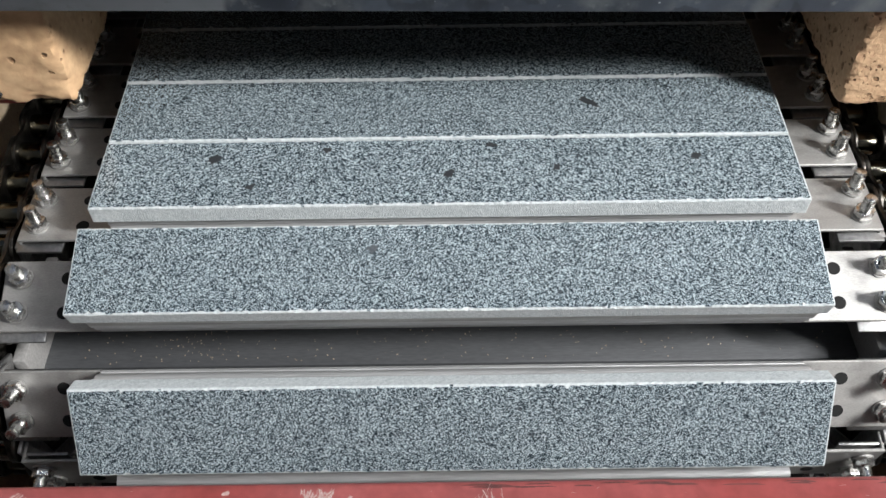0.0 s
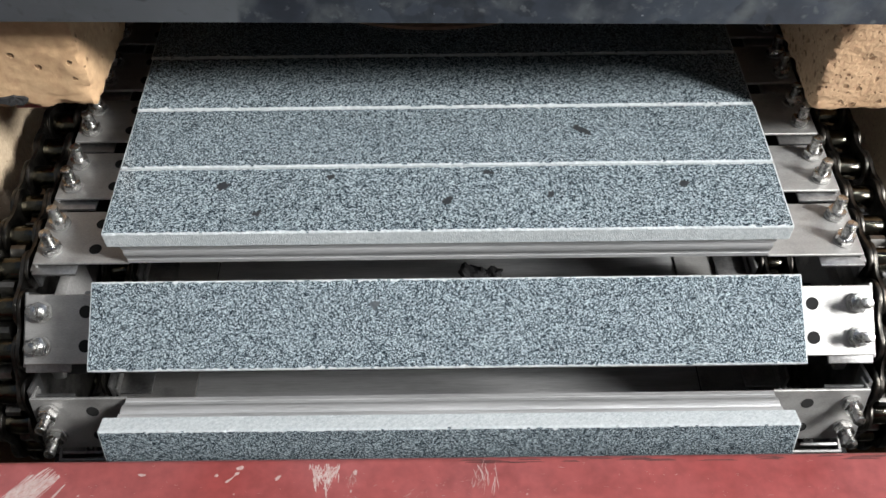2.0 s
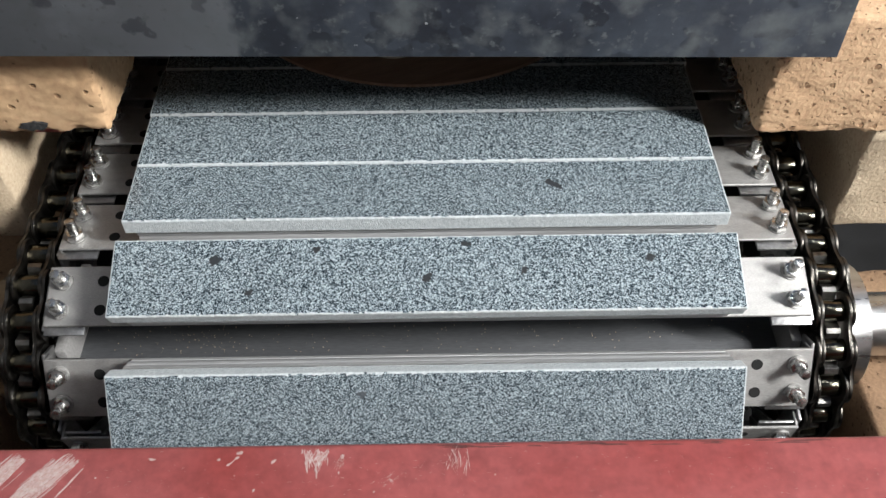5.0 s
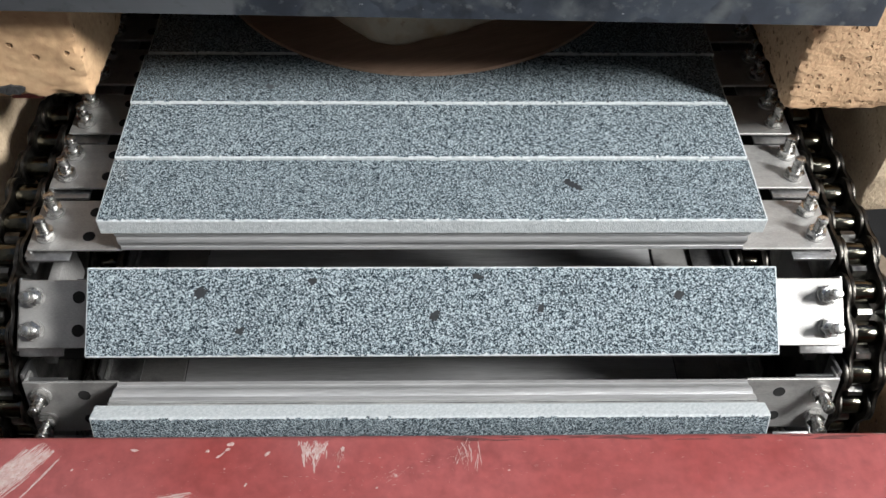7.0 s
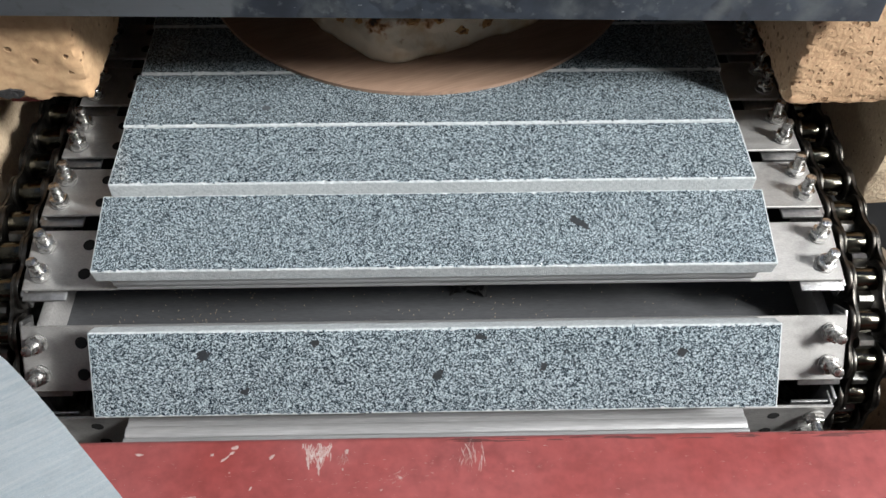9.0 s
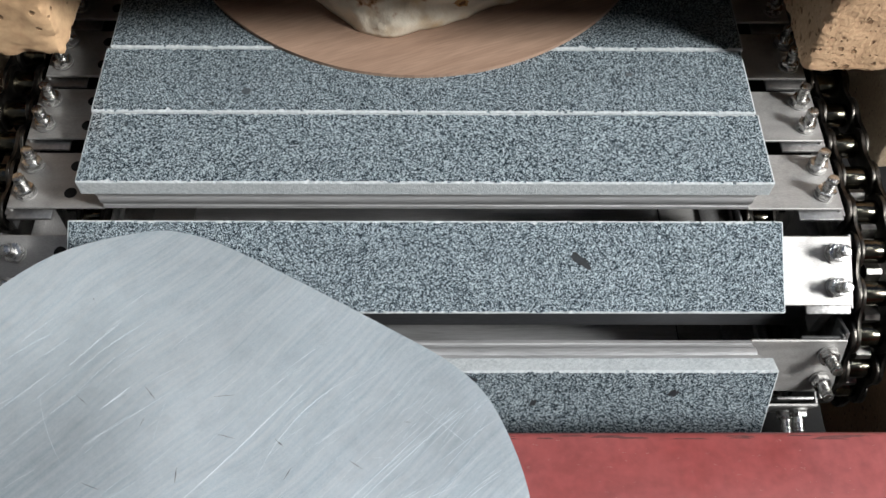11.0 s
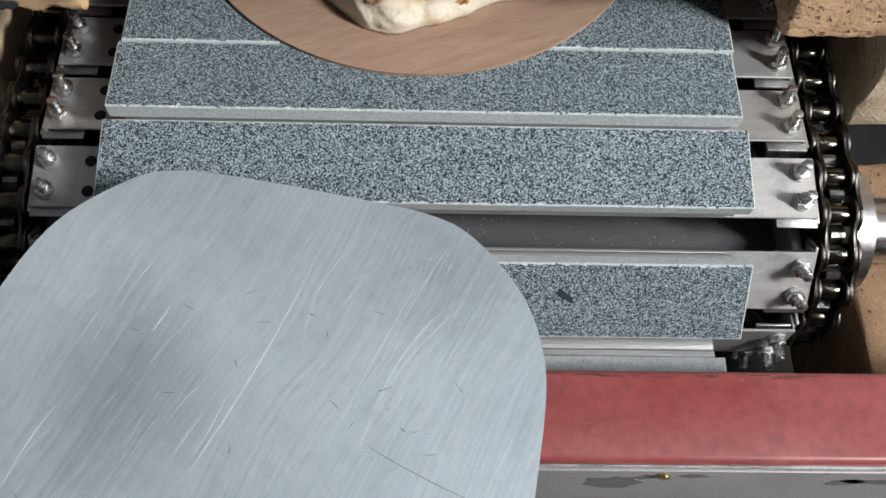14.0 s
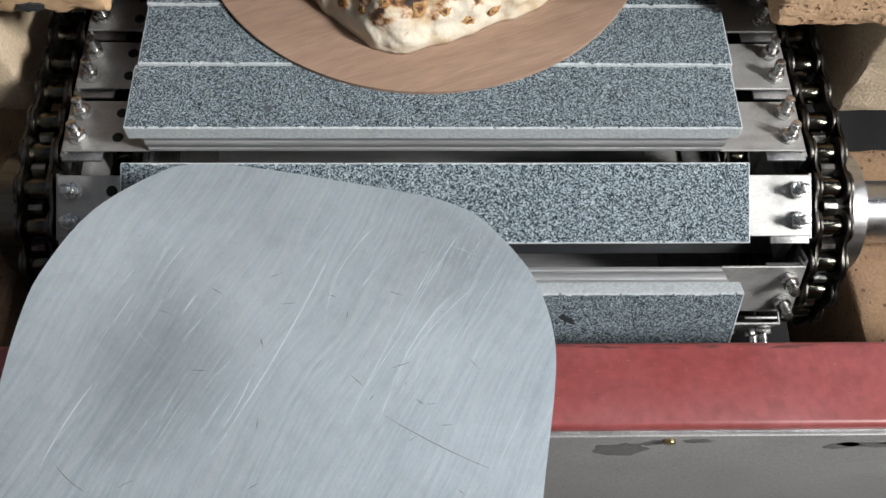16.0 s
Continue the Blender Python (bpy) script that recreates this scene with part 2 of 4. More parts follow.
def stained(m):
    """Chalky lighter half, sharp-edged oily blots and a few paint specks on the hood."""
    t = m.node_tree
    b = t.nodes["Principled BSDF"]
    co, sp = t.nodes.new("ShaderNodeTexCoord"), t.nodes.new("ShaderNodeSeparateXYZ")
    t.links.new(co.outputs["Object"], sp.inputs[0])

    def blots(scale, lo, hi, dim=3):
        n, mr = t.nodes.new("ShaderNodeTexNoise"), t.nodes.new("ShaderNodeMapRange")
        n.inputs["Scale"].default_value, n.inputs["Detail"].default_value = scale, dim
        t.links.new(co.outputs["Object"], n.inputs["Vector"])
        mr.inputs["From Min"].default_value, mr.inputs["From Max"].default_value = lo, hi
        t.links.new(n.outputs["Fac"], mr.inputs["Value"])
        return n, mr.outputs[0]

    def lay(mask, colour, blend="MIX"):
        mix = t.nodes.new("ShaderNodeMix")
        mix.data_type, mix.blend_type = "RGBA", blend
        t.links.new(b.inputs["Base Color"].links[0].from_socket, mix.inputs["A"])
        mix.inputs["B"].default_value = (*colour, 1)
        t.links.new(mask, mix.inputs["Factor"])
        t.links.new(mix.outputs["Result"], b.inputs["Base Color"])

    n, _ = blots(16, 0, 1, 4)
    ma = t.nodes.new("ShaderNodeMath")
    ma.operation, ma.inputs[1].default_value = "MULTIPLY_ADD", 0.14
    t.links.new(n.outputs["Fac"], ma.inputs[0])
    t.links.new(sp.outputs["X"], ma.inputs[2])
    edge = t.nodes.new("ShaderNodeMapRange")
    edge.inputs["From Min"].default_value, edge.inputs["From Max"].default_value = -0.068, -0.078
    edge.inputs["To Max"].default_value = 0.72
    t.links.new(ma.outputs[0], edge.inputs["Value"])
    lay(edge.outputs[0], (0.190, 0.208, 0.226))
    lay(blots(26, 0.585, 0.605)[1], (0.52, 0.52, 0.55), "MULTIPLY")
    lay(blots(9, 0.52, 0.64, 5)[1], (1.5, 1.5, 1.5), "MULTIPLY")
    lay(blots(34, 0.50, 0.72, 7)[1], (0.125, 0.142, 0.152))
    lay(blots(150, 0.60, 0.72, 6)[1], (0.115, 0.130, 0.140))
    lay(blots(240, 0.765, 0.79, 2)[1], (0.34, 0.36, 0.38))


stained(HOOD)
PANEL = mat("grey galvanised panel", (0.36, 0.355, 0.35), 0.5, 0.2, (0.30, 0.295, 0.29), 14, 1.0, 0.05, 500)
RED = mat("red enamel", (0.345, 0.107, 0.107), 0.36, 0, (0.27, 0.050, 0.046), 11, 1.2, 0.05, 140)
SCUFF = mat("scuffed primer", (0.52, 0.45, 0.43), 0.9, 0, (0.40, 0.22, 0.20), 260, 1.1, 0.2, 900)
RUB = mat("rubbed dark enamel", (0.075, 0.030, 0.030), 0.5, 0, (0.15, 0.045, 0.042), 120, 0.9)
SMEAR = mat("grey grease film", (0.145, 0.143, 0.138), 0.4, 0, (0.21, 0.208, 0.20), 60, 0.9, 0.1)
GREASE = mat("dark grease", (0.05, 0.05, 0.05), 0.35, 0, (0.14, 0.14, 0.14), 90, 0.8, 0.1)
BRASS = mat("yellow zinc screw", (0.70, 0.56, 0.26), 0.3, 1.0)
WOOD = mat("board wood", (0.42, 0.286, 0.208), 0.46, 0, (0.31, 0.200, 0.143), 9, 1.2, 0.05, 60, (0.8, 11, 1))
PEEL = mat("worn peel aluminium", (0.80, 0.885, 0.935), 0.42, 0.5, (0.52, 0.595, 0.64), 6, 1.5, 0.02, 1500)


def brush(m, degrees_, strength):
    """Adds fine directional polishing streaks to colour and relief."""
    t = m.node_tree
    b = t.nodes["Principled BSDF"]
    co, mp, n = t.nodes.new("ShaderNodeTexCoord"), t.nodes.new("ShaderNodeMapping"), t.nodes.new("ShaderNodeTexNoise")
    mp.inputs["Rotation"].default_value = (0, 0, radians(-degrees_))
    st = t.nodes.new("ShaderNodeMapping")
    st.inputs["Scale"].default_value = (7, 330, 1)
    t.links.new(mp.outputs[0], st.inputs["Vector"])
    n.inputs["Scale"].default_value, n.inputs["Detail"].default_value, n.inputs["Roughness"].default_value = 1.0, 5, 0.65
    vr, warp = t.nodes.new("ShaderNodeVectorMath"), t.nodes.new("ShaderNodeTexNoise")
    vr.operation, vr.inputs[1].default_value = "MULTIPLY_ADD", (0.05, 0.05, 0)
    warp.inputs["Scale"].default_value = 5
    t.links.new(co.outputs["Object"], warp.inputs["Vector"])
    t.links.new(warp.outputs["Color"], vr.inputs[0])
    t.links.new(co.outputs["Object"], vr.inputs[2])
    t.links.new(vr.outputs[0], mp.inputs["Vector"])
    t.links.new(st.outputs[0], n.inputs["Vector"])
    old = b.inputs["Base Color"].links[0].from_socket
    mix = t.nodes.new("ShaderNodeMix")
    mix.data_type, mix.blend_type = "RGBA", "OVERLAY"
    mix.inputs["Factor"].default_value = strength
    t.links.new(old, mix.inputs["A"])
    t.links.new(n.outputs["Fac"], mix.inputs["B"])
    t.links.new(mix.outputs["Result"], b.inputs["Base Color"])
    bp = t.nodes.new("ShaderNodeBump")
    bp.inputs["Strength"].default_value, bp.inputs["Distance"].default_value = 0.12, 0.001
    t.links.new(n.outputs["Fac"], bp.inputs["Height"])
    t.links.new(bp.outputs[0], b.inputs["Normal"])


brush(PEEL, 52, 0.26)
brush(PEEL, 66, 0.66)


def mottled(m, scale, lo, hi, shade):
    t = m.node_tree
    b = t.nodes["Principled BSDF"]
    co, n, r, mix = t.nodes.new("ShaderNodeTexCoord"), t.nodes.new("ShaderNodeTexNoise"), t.nodes.new("ShaderNodeValToRGB"), t.nodes.new("ShaderNodeMix")
    n.inputs["Scale"].default_value, n.inputs["Detail"].default_value = scale, 7
    r.color_ramp.elements[0].position, r.color_ramp.elements[0].color = lo, (shade, shade, shade, 1)
    r.color_ramp.elements[1].position = hi
    mix.data_type, mix.blend_type, mix.inputs["Factor"].default_value = "RGBA", "MULTIPLY", 1.0
    t.links.new(co.outputs["Object"], n.inputs["Vector"])
    t.links.new(n.outputs["Fac"], r.inputs[0])
    t.links.new(b.inputs["Base Color"].links[0].from_socket, mix.inputs["A"])
    t.links.new(r.outputs[0], mix.inputs["B"])
    t.links.new(mix.outputs["Result"], b.inputs["Base Color"])


mottled(PEEL, 7, 0.38, 0.60, 0.90)
mottled(PEEL, 70, 0.36, 0.52, 0.95)
mottled(PEEL, 420, 0.36, 0.60, 0.965)


def oval_patch(m, x, y, rx, ry, shade):
    """An oval patch of darker metal with a ragged edge."""
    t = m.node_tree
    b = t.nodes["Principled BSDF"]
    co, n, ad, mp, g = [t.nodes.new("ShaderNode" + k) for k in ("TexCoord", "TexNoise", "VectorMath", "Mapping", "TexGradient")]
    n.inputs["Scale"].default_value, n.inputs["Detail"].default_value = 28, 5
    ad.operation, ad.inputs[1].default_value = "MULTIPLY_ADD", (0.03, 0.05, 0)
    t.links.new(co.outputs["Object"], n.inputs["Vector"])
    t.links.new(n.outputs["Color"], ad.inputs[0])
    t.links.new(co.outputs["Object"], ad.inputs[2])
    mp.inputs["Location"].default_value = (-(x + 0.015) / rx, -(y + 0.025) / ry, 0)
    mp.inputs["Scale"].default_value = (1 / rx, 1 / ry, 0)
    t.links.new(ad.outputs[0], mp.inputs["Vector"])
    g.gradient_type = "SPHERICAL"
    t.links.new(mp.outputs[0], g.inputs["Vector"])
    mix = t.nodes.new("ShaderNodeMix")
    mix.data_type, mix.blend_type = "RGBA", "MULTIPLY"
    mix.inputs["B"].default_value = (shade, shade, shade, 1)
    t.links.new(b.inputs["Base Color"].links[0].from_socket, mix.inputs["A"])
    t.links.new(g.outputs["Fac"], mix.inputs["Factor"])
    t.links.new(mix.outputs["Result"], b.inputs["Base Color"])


# darker area at the upper right
oval_patch(PEEL, 0.105, 0.055, 0.060, 0.055, 0.80)
# rubbed patch of duller metal at the left
oval_patch(PEEL, -0.077, -0.011, 0.060, 0.095, 0.72)
mottled(STAINLESS, 45, 0.36, 0.50, 0.80)
mottled(RED, 45, 0.34, 0.46, 0.86)
SCRATCH = mat("bright scratch", (0.86, 0.92, 0.96), 0.5, 0.3, (0.78, 0.84, 0.88))
CHAR = mat("charred dough", (0.30, 0.14, 0.055), 0.85, 0, (0.028, 0.016, 0.011), 190, 0.8, 0.4)
TOAST = mat("toasted dough", (0.60, 0.38, 0.17), 0.85, 0, (0.36, 0.18, 0.065), 150, 0.9, 0.4)


def bread_material():
    """Pale crust, toasted and blistered black in patches on its high parts."""
    m = bpy.data.materials.new("blistered crust")
    m.use_nodes = True
    t = m.node_tree
    b = t.nodes["Principled BSDF"]
    b.inputs["Roughness"].default_value = 0.75
    co, sp = t.nodes.new("ShaderNodeTexCoord"), t.nodes.new("ShaderNodeSeparateXYZ")
    t.links.new(co.outputs["Object"], sp.inputs[0])
    base = t.nodes.new("ShaderNodeTexNoise")
    base.inputs["Scale"].default_value, base.inputs["Detail"].default_value = 45, 6
    burn = t.nodes.new("ShaderNodeTexNoise")
    burn.inputs["Scale"].default_value, burn.inputs["Detail"].default_value = 85, 6
    for nd in (base, burn):
        t.links.new(co.outputs["Object"], nd.inputs["Vector"])
    r1 = t.nodes.new("ShaderNodeValToRGB")
    r1.color_ramp.elements[0].position, r1.color_ramp.elements[0].color = 0.33, (0.58, 0.44, 0.27, 1)
    r1.color_ramp.elements[1].position, r1.color_ramp.elements[1].color = 0.52, (0.72, 0.65, 0.53, 1)
    t.links.new(base.outputs["Fac"], r1.inputs[0])
    high = t.nodes.new("ShaderNodeMapRange")
    high.inputs["From Min"].default_value, high.inputs["From Max"].default_value = 0.015, 0.036
    high.inputs["To Min"].default_value, high.inputs["To Max"].default_value = -0.12, 0.115
    t.links.new(sp.outputs["Z"], high.inputs["Value"])
    ad = t.nodes.new("ShaderNodeMath")
    ad.operation = "ADD"
    t.links.new(burn.outputs["Fac"], ad.inputs[0])
    t.links.new(high.outputs[0], ad.inputs[1])
    r2 = t.nodes.new("ShaderNodeValToRGB")
    r2.color_ramp.elements[0].position, r2.color_ramp.elements[0].color = 0.53, (0, 0, 0, 1)
    r2.color_ramp.elements[1].position, r2.color_ramp.elements[1].color = 0.64, (1, 1, 1, 1)
    t.links.new(ad.outputs[0], r2.inputs[0])
    r3 = t.nodes.new("ShaderNodeValToRGB")
    r3.color_ramp.elements[0].position, r3.color_ramp.elements[0].color = 0.60, (0.40, 0.18, 0.06, 1)
    r3.color_ramp.elements[1].position, r3.color_ramp.elements[1].color = 0.70, (0.035, 0.02, 0.014, 1)
    t.links.new(ad.outputs[0], r3.inputs[0])
    mix = t.nodes.new("ShaderNodeMix")
    mix.data_type = "RGBA"
    t.links.new(r2.outputs[0], mix.inputs["Factor"])
    t.links.new(r1.outputs[0], mix.inputs["A"])
    t.links.new(r3.outputs[0], mix.inputs["B"])
    t.links.new(mix.outputs["Result"], b.inputs["Base Color"])
    fine = t.nodes.new("ShaderNodeTexNoise")
    fine.inputs["Scale"].default_value, fine.inputs["Detail"].default_value = 260, 5
    t.links.new(co.outputs["Object"], fine.inputs["Vector"])
    bp = t.nodes.new("ShaderNodeBump")
    bp.inputs["Strength"].default_value, bp.inputs["Distance"].default_value = 0.4, 0.002
    t.links.new(fine.outputs["Fac"], bp.inputs["Height"])
    t.links.new(bp.outputs[0], b.inputs["Normal"])
    return m


CRUST = bread_material()
FLOOR = mat("grey workshop concrete", (0.30, 0.29, 0.28), 0.8, 0, (0.22, 0.21, 0.20), 2, 0.9, 0.2, 60)
WALL = mat("workshop wall paint", (0.11, 0.11, 0.11), 0.9, 0, (0.08, 0.08, 0.08), 2, 0.8, 0.1, 80)


# ---- mesh helpers ----
def mesh_of(name, bm, *mats, smooth=True):
    me = bpy.data.meshes.new(name)
    bmesh.ops.recalc_face_normals(bm, faces=bm.faces)
    bm.to_mesh(me)
    bm.free()
    for m in mats:
        me.materials.append(m)
    if smooth:
        me.polygons.foreach_set("use_smooth", [True] * len(me.polygons))
        me.set_sharp_from_angle(angle=radians(32))
    return me


def part(name, bm, material, parent, label=""):
    mats = material if isinstance(material, tuple) else (material,)
    ob = new(name, mesh_of(name, bm, *mats))
    ob.parent = parent
    return tagged(ob, label)


def thing(name, m=None, label="", category="", group="", kind=""):
    ob = new(name)
    ob.empty_display_size = 0.02
    if m is not None:
        ob.matrix_basis = m
    return tagged(ob, label, category, group, kind)


def box(bm, x0, x1, y0, y1, z0, z1, bevel=0.0, seg=2):
    r = bmesh.ops.create_cube(bm, size=1, matrix=Matrix.Translation(((x0 + x1) / 2, (y0 + y1) / 2, (z0 + z1) / 2)) @ Matrix.Diagonal((abs(x1 - x0), abs(y1 - y0), abs(z1 - z0), 1)))
    if bevel:
        es = {e for v in r["verts"] for e in v.link_edges}
        bmesh.ops.bevel(bm, geom=list(es), offset=bevel, segments=seg, affect="EDGES", profile=0.5)
    return bm


def prism(bm, outline, lo, hi, axis="z", bevel=0.0):
    """Extrudes a closed outline; axis names the direction of extrusion."""
    def at(a, b, h):
        return {"z": (a, b, h), "x": (h, a, b), "y": (a, h, b)}[axis]
    low = [bm.verts.new(at(a, b, lo)) for a, b in outline]
    top = [bm.verts.new(at(a, b, hi)) for a, b in outline]
    n = len(outline)
    fs = [bm.faces.new(low), bm.faces.new(top)]
    for i in range(n):
        bm.faces.new((low[i], low[(i + 1) % n], top[(i + 1) % n], top[i]))
    if bevel:
        es = [e for f in fs for e in f.edges]
        bmesh.ops.bevel(bm, geom=es, offset=bevel, segments=2, affect="EDGES", profile=0.5)
    return bm


def cyl(bm, r, lo, hi, axis="z", seg=20, at=(0, 0), bevel=0.0):
    return prism(bm, [(at[0] + r * math.cos(2 * math.pi * i / seg), at[1] + r * math.sin(2 * math.pi * i / seg)) for i in range(seg)], lo, hi, axis, bevel)


def ring(bm, r0, r1, lo, hi, axis="x", seg=40):
    def at(a, b, h):
        return {"z": (a, b, h), "x": (h, a, b)}[axis]
    v = [[bm.verts.new(at(r * math.cos(2 * math.pi * i / seg), r * math.sin(2 * math.pi * i / seg), h)) for i in range(seg)] for r, h in ((r0, lo), (r1, lo), (r1, hi), (r0, hi))]
    for k in range(4):
        for i in range(seg):
            bm.faces.new((v[k][i], v[k][(i + 1) % seg], v[(k + 1) % 4][(i + 1) % seg], v[(k + 1) % 4][i]))
    return bm


# ---- the way of the chain: level run, half turn round the sprocket, return run ----
def way(s):
    if s >= 0:
        return s, 0.0
    a = -s / R
    if a <= math.pi:
        return -R * math.sin(a), -R * (1 - math.cos(a))
    return -s - math.pi * R, -2 * R


def link_pose(s, x=0.0):
    y1, z1 = way(s + LINK / 2)
    y2, z2 = way(s - LINK / 2)
    return pose(x, (y1 + y2) / 2, (z1 + z2) / 2, math.degrees(math.atan2(z1 - z2, y1 - y2)))


MOVES = []      # (object, rows)


def ride(ob, s, x=0.0):
    rows = []
    for t in TICKS:
        rows.append((t, link_pose(s - SPEED * t, x)))
    MOVES.append((ob, rows))


# ---- granite slats ----
def hexagon(r, at):
    return [(at[0] + r * math.cos(math.pi / 3 * i + 0.3), at[1] + r * math.sin(math.pi / 3 * i + 0.3)) for i in range(6)]


def slab_mesh(material, seed):
    rnd = random.Random(seed)
    bm = bmesh.new()
    box(bm, -0.2405, 0.2405, -0.0311, 0.0311, TOP - 0.0135, TOP)
    bm.faces.ensure_lookup_table()
    top = [f for f in bm.faces if f.normal.z > 0.9][0]
    edges = list(top.edges) + [e for e in bm.edges if abs(e.verts[0].co.z - e.verts[1].co.z) > 0.005]
    bmesh.ops.bevel(bm, geom=edges, offset=0.0011, segments=2, affect="EDGES", profile=0.5)
    # chipped arrises along the long edges
    long_edges = [e for e in bm.edges if abs(e.verts[0].co.x - e.verts[1].co.x) > 0.3 and max(v.co.z for v in e.verts) > TOP - 0.002]
    bmesh.ops.subdivide_edges(bm, edges=long_edges, cuts=220)
    for v in bm.verts:
        if v.co.z > TOP - 0.0009 and abs(v.co.y) > 0.0292 and abs(v.co.x) < 0.238:
            k = max(0.0, rnd.gauss(0.0, 0.0004)) + (rnd.uniform(0, 0.0016) if rnd.random() < 0.12 else 0)
            v.co.y -= math.copysign(k, v.co.y)
            if v.co.z < TOP - 1e-5:
                v.co.z -= k * 0.4
    for f in bm.faces:
        f.normal_update()
        f.material_index = 0 if f.normal.z > 0.97 else 1
    me = mesh_of("granite_slab", bm, material, SAWN)
    for f in me.polygons:
        f.use_smooth = False
    return me


def carrier_bm():
    # aluminium extrusion with grooved flanks, profile in (y, z), drawn along x
    half = [(0.0258, 0.0185), (0.0258, 0.0218), (0.0251, 0.0221), (0.0251, 0.0228), (0.0258, 0.0231), (0.0258, 0.0258), (0.0266, 0.0262), (0.0274, 0.0276),
            (0.0278, 0.0298), (0.0278, 0.0320), (0.0274, 0.0340), (0.0266, 0.0352), (0.0246, 0.0356), (0.0246, 0.0365), (0.0280, 0.0368), (0.0286, 0.0374), (0.0286, 0.0418)]
    outline = half + [(-y, z) for y, z in reversed(half)]
    bm = bmesh.new()
    prism(bm, outline, -0.2325, 0.2325, "x")
    return bm


def bracket_bm(side):
    # folded plate under the carrier's end, outer edge turned down; holes are separate discs
    bm = bmesh.new()
    xs = sorted((side * 0.2330, side * 0.3035))
    box(bm, xs[0], xs[1], -0.0250, 0.0250, 0.0155, 0.0180, 0.0006, 1)
    xf = sorted((side * 0.3012, side * 0.3035))
    box(bm, xf[0], xf[1], -0.0245, 0.0245, 0.0030, 0.0158, 0.0006, 1)
    return bm


def lug_bm(side):
    # chain lug: wider foot under the bracket and a cheek up against the link
    bm = bmesh.new()
    xs = sorted((side * 0.2720, side * 0.3045))
    box(bm, xs[0], xs[1], -0.0310, 0.0235, 0.0100, 0.0126, 0.0009, 2)
    xf = sorted((side * 0.3040, side * 0.3068))
    box(bm, xf[0], xf[1], -0.0270, 0.0270, -0.0080, 0.0120, 0.0009, 2)
    return bm


SPOTS = {2: [(-0.162, 0.013, 0.0042, 0.0030, 0.4), (0.074, 0.002, 0.0030, 0.0022, 1.2), (0.171, 0.0105, 0.0028, 0.0026, 0.2), (0.000, -0.003, 0.0034, 0.0025, 0.8),
             (-0.084, 0.021, 0.0026, 0.0022, 0.1), (-0.134, -0.013, 0.0028, 0.0022, 0.5), (0.030, 0.024, 0.0036, 0.0018, 0.0)],
         3: [(0.1030, 0.0040, 0.0058, 0.0025, -0.65)],
         1: [(-0.048, 0.013, 0.0028, 0.0024, 0.3)],
         5: [(-0.131, -0.0115, 0.0026, 0.0030, 0.2), (0.152, 0.006, 0.0022, 0.0018, 0.6)]}


LIFT, TILT = 0.0066, -4.2


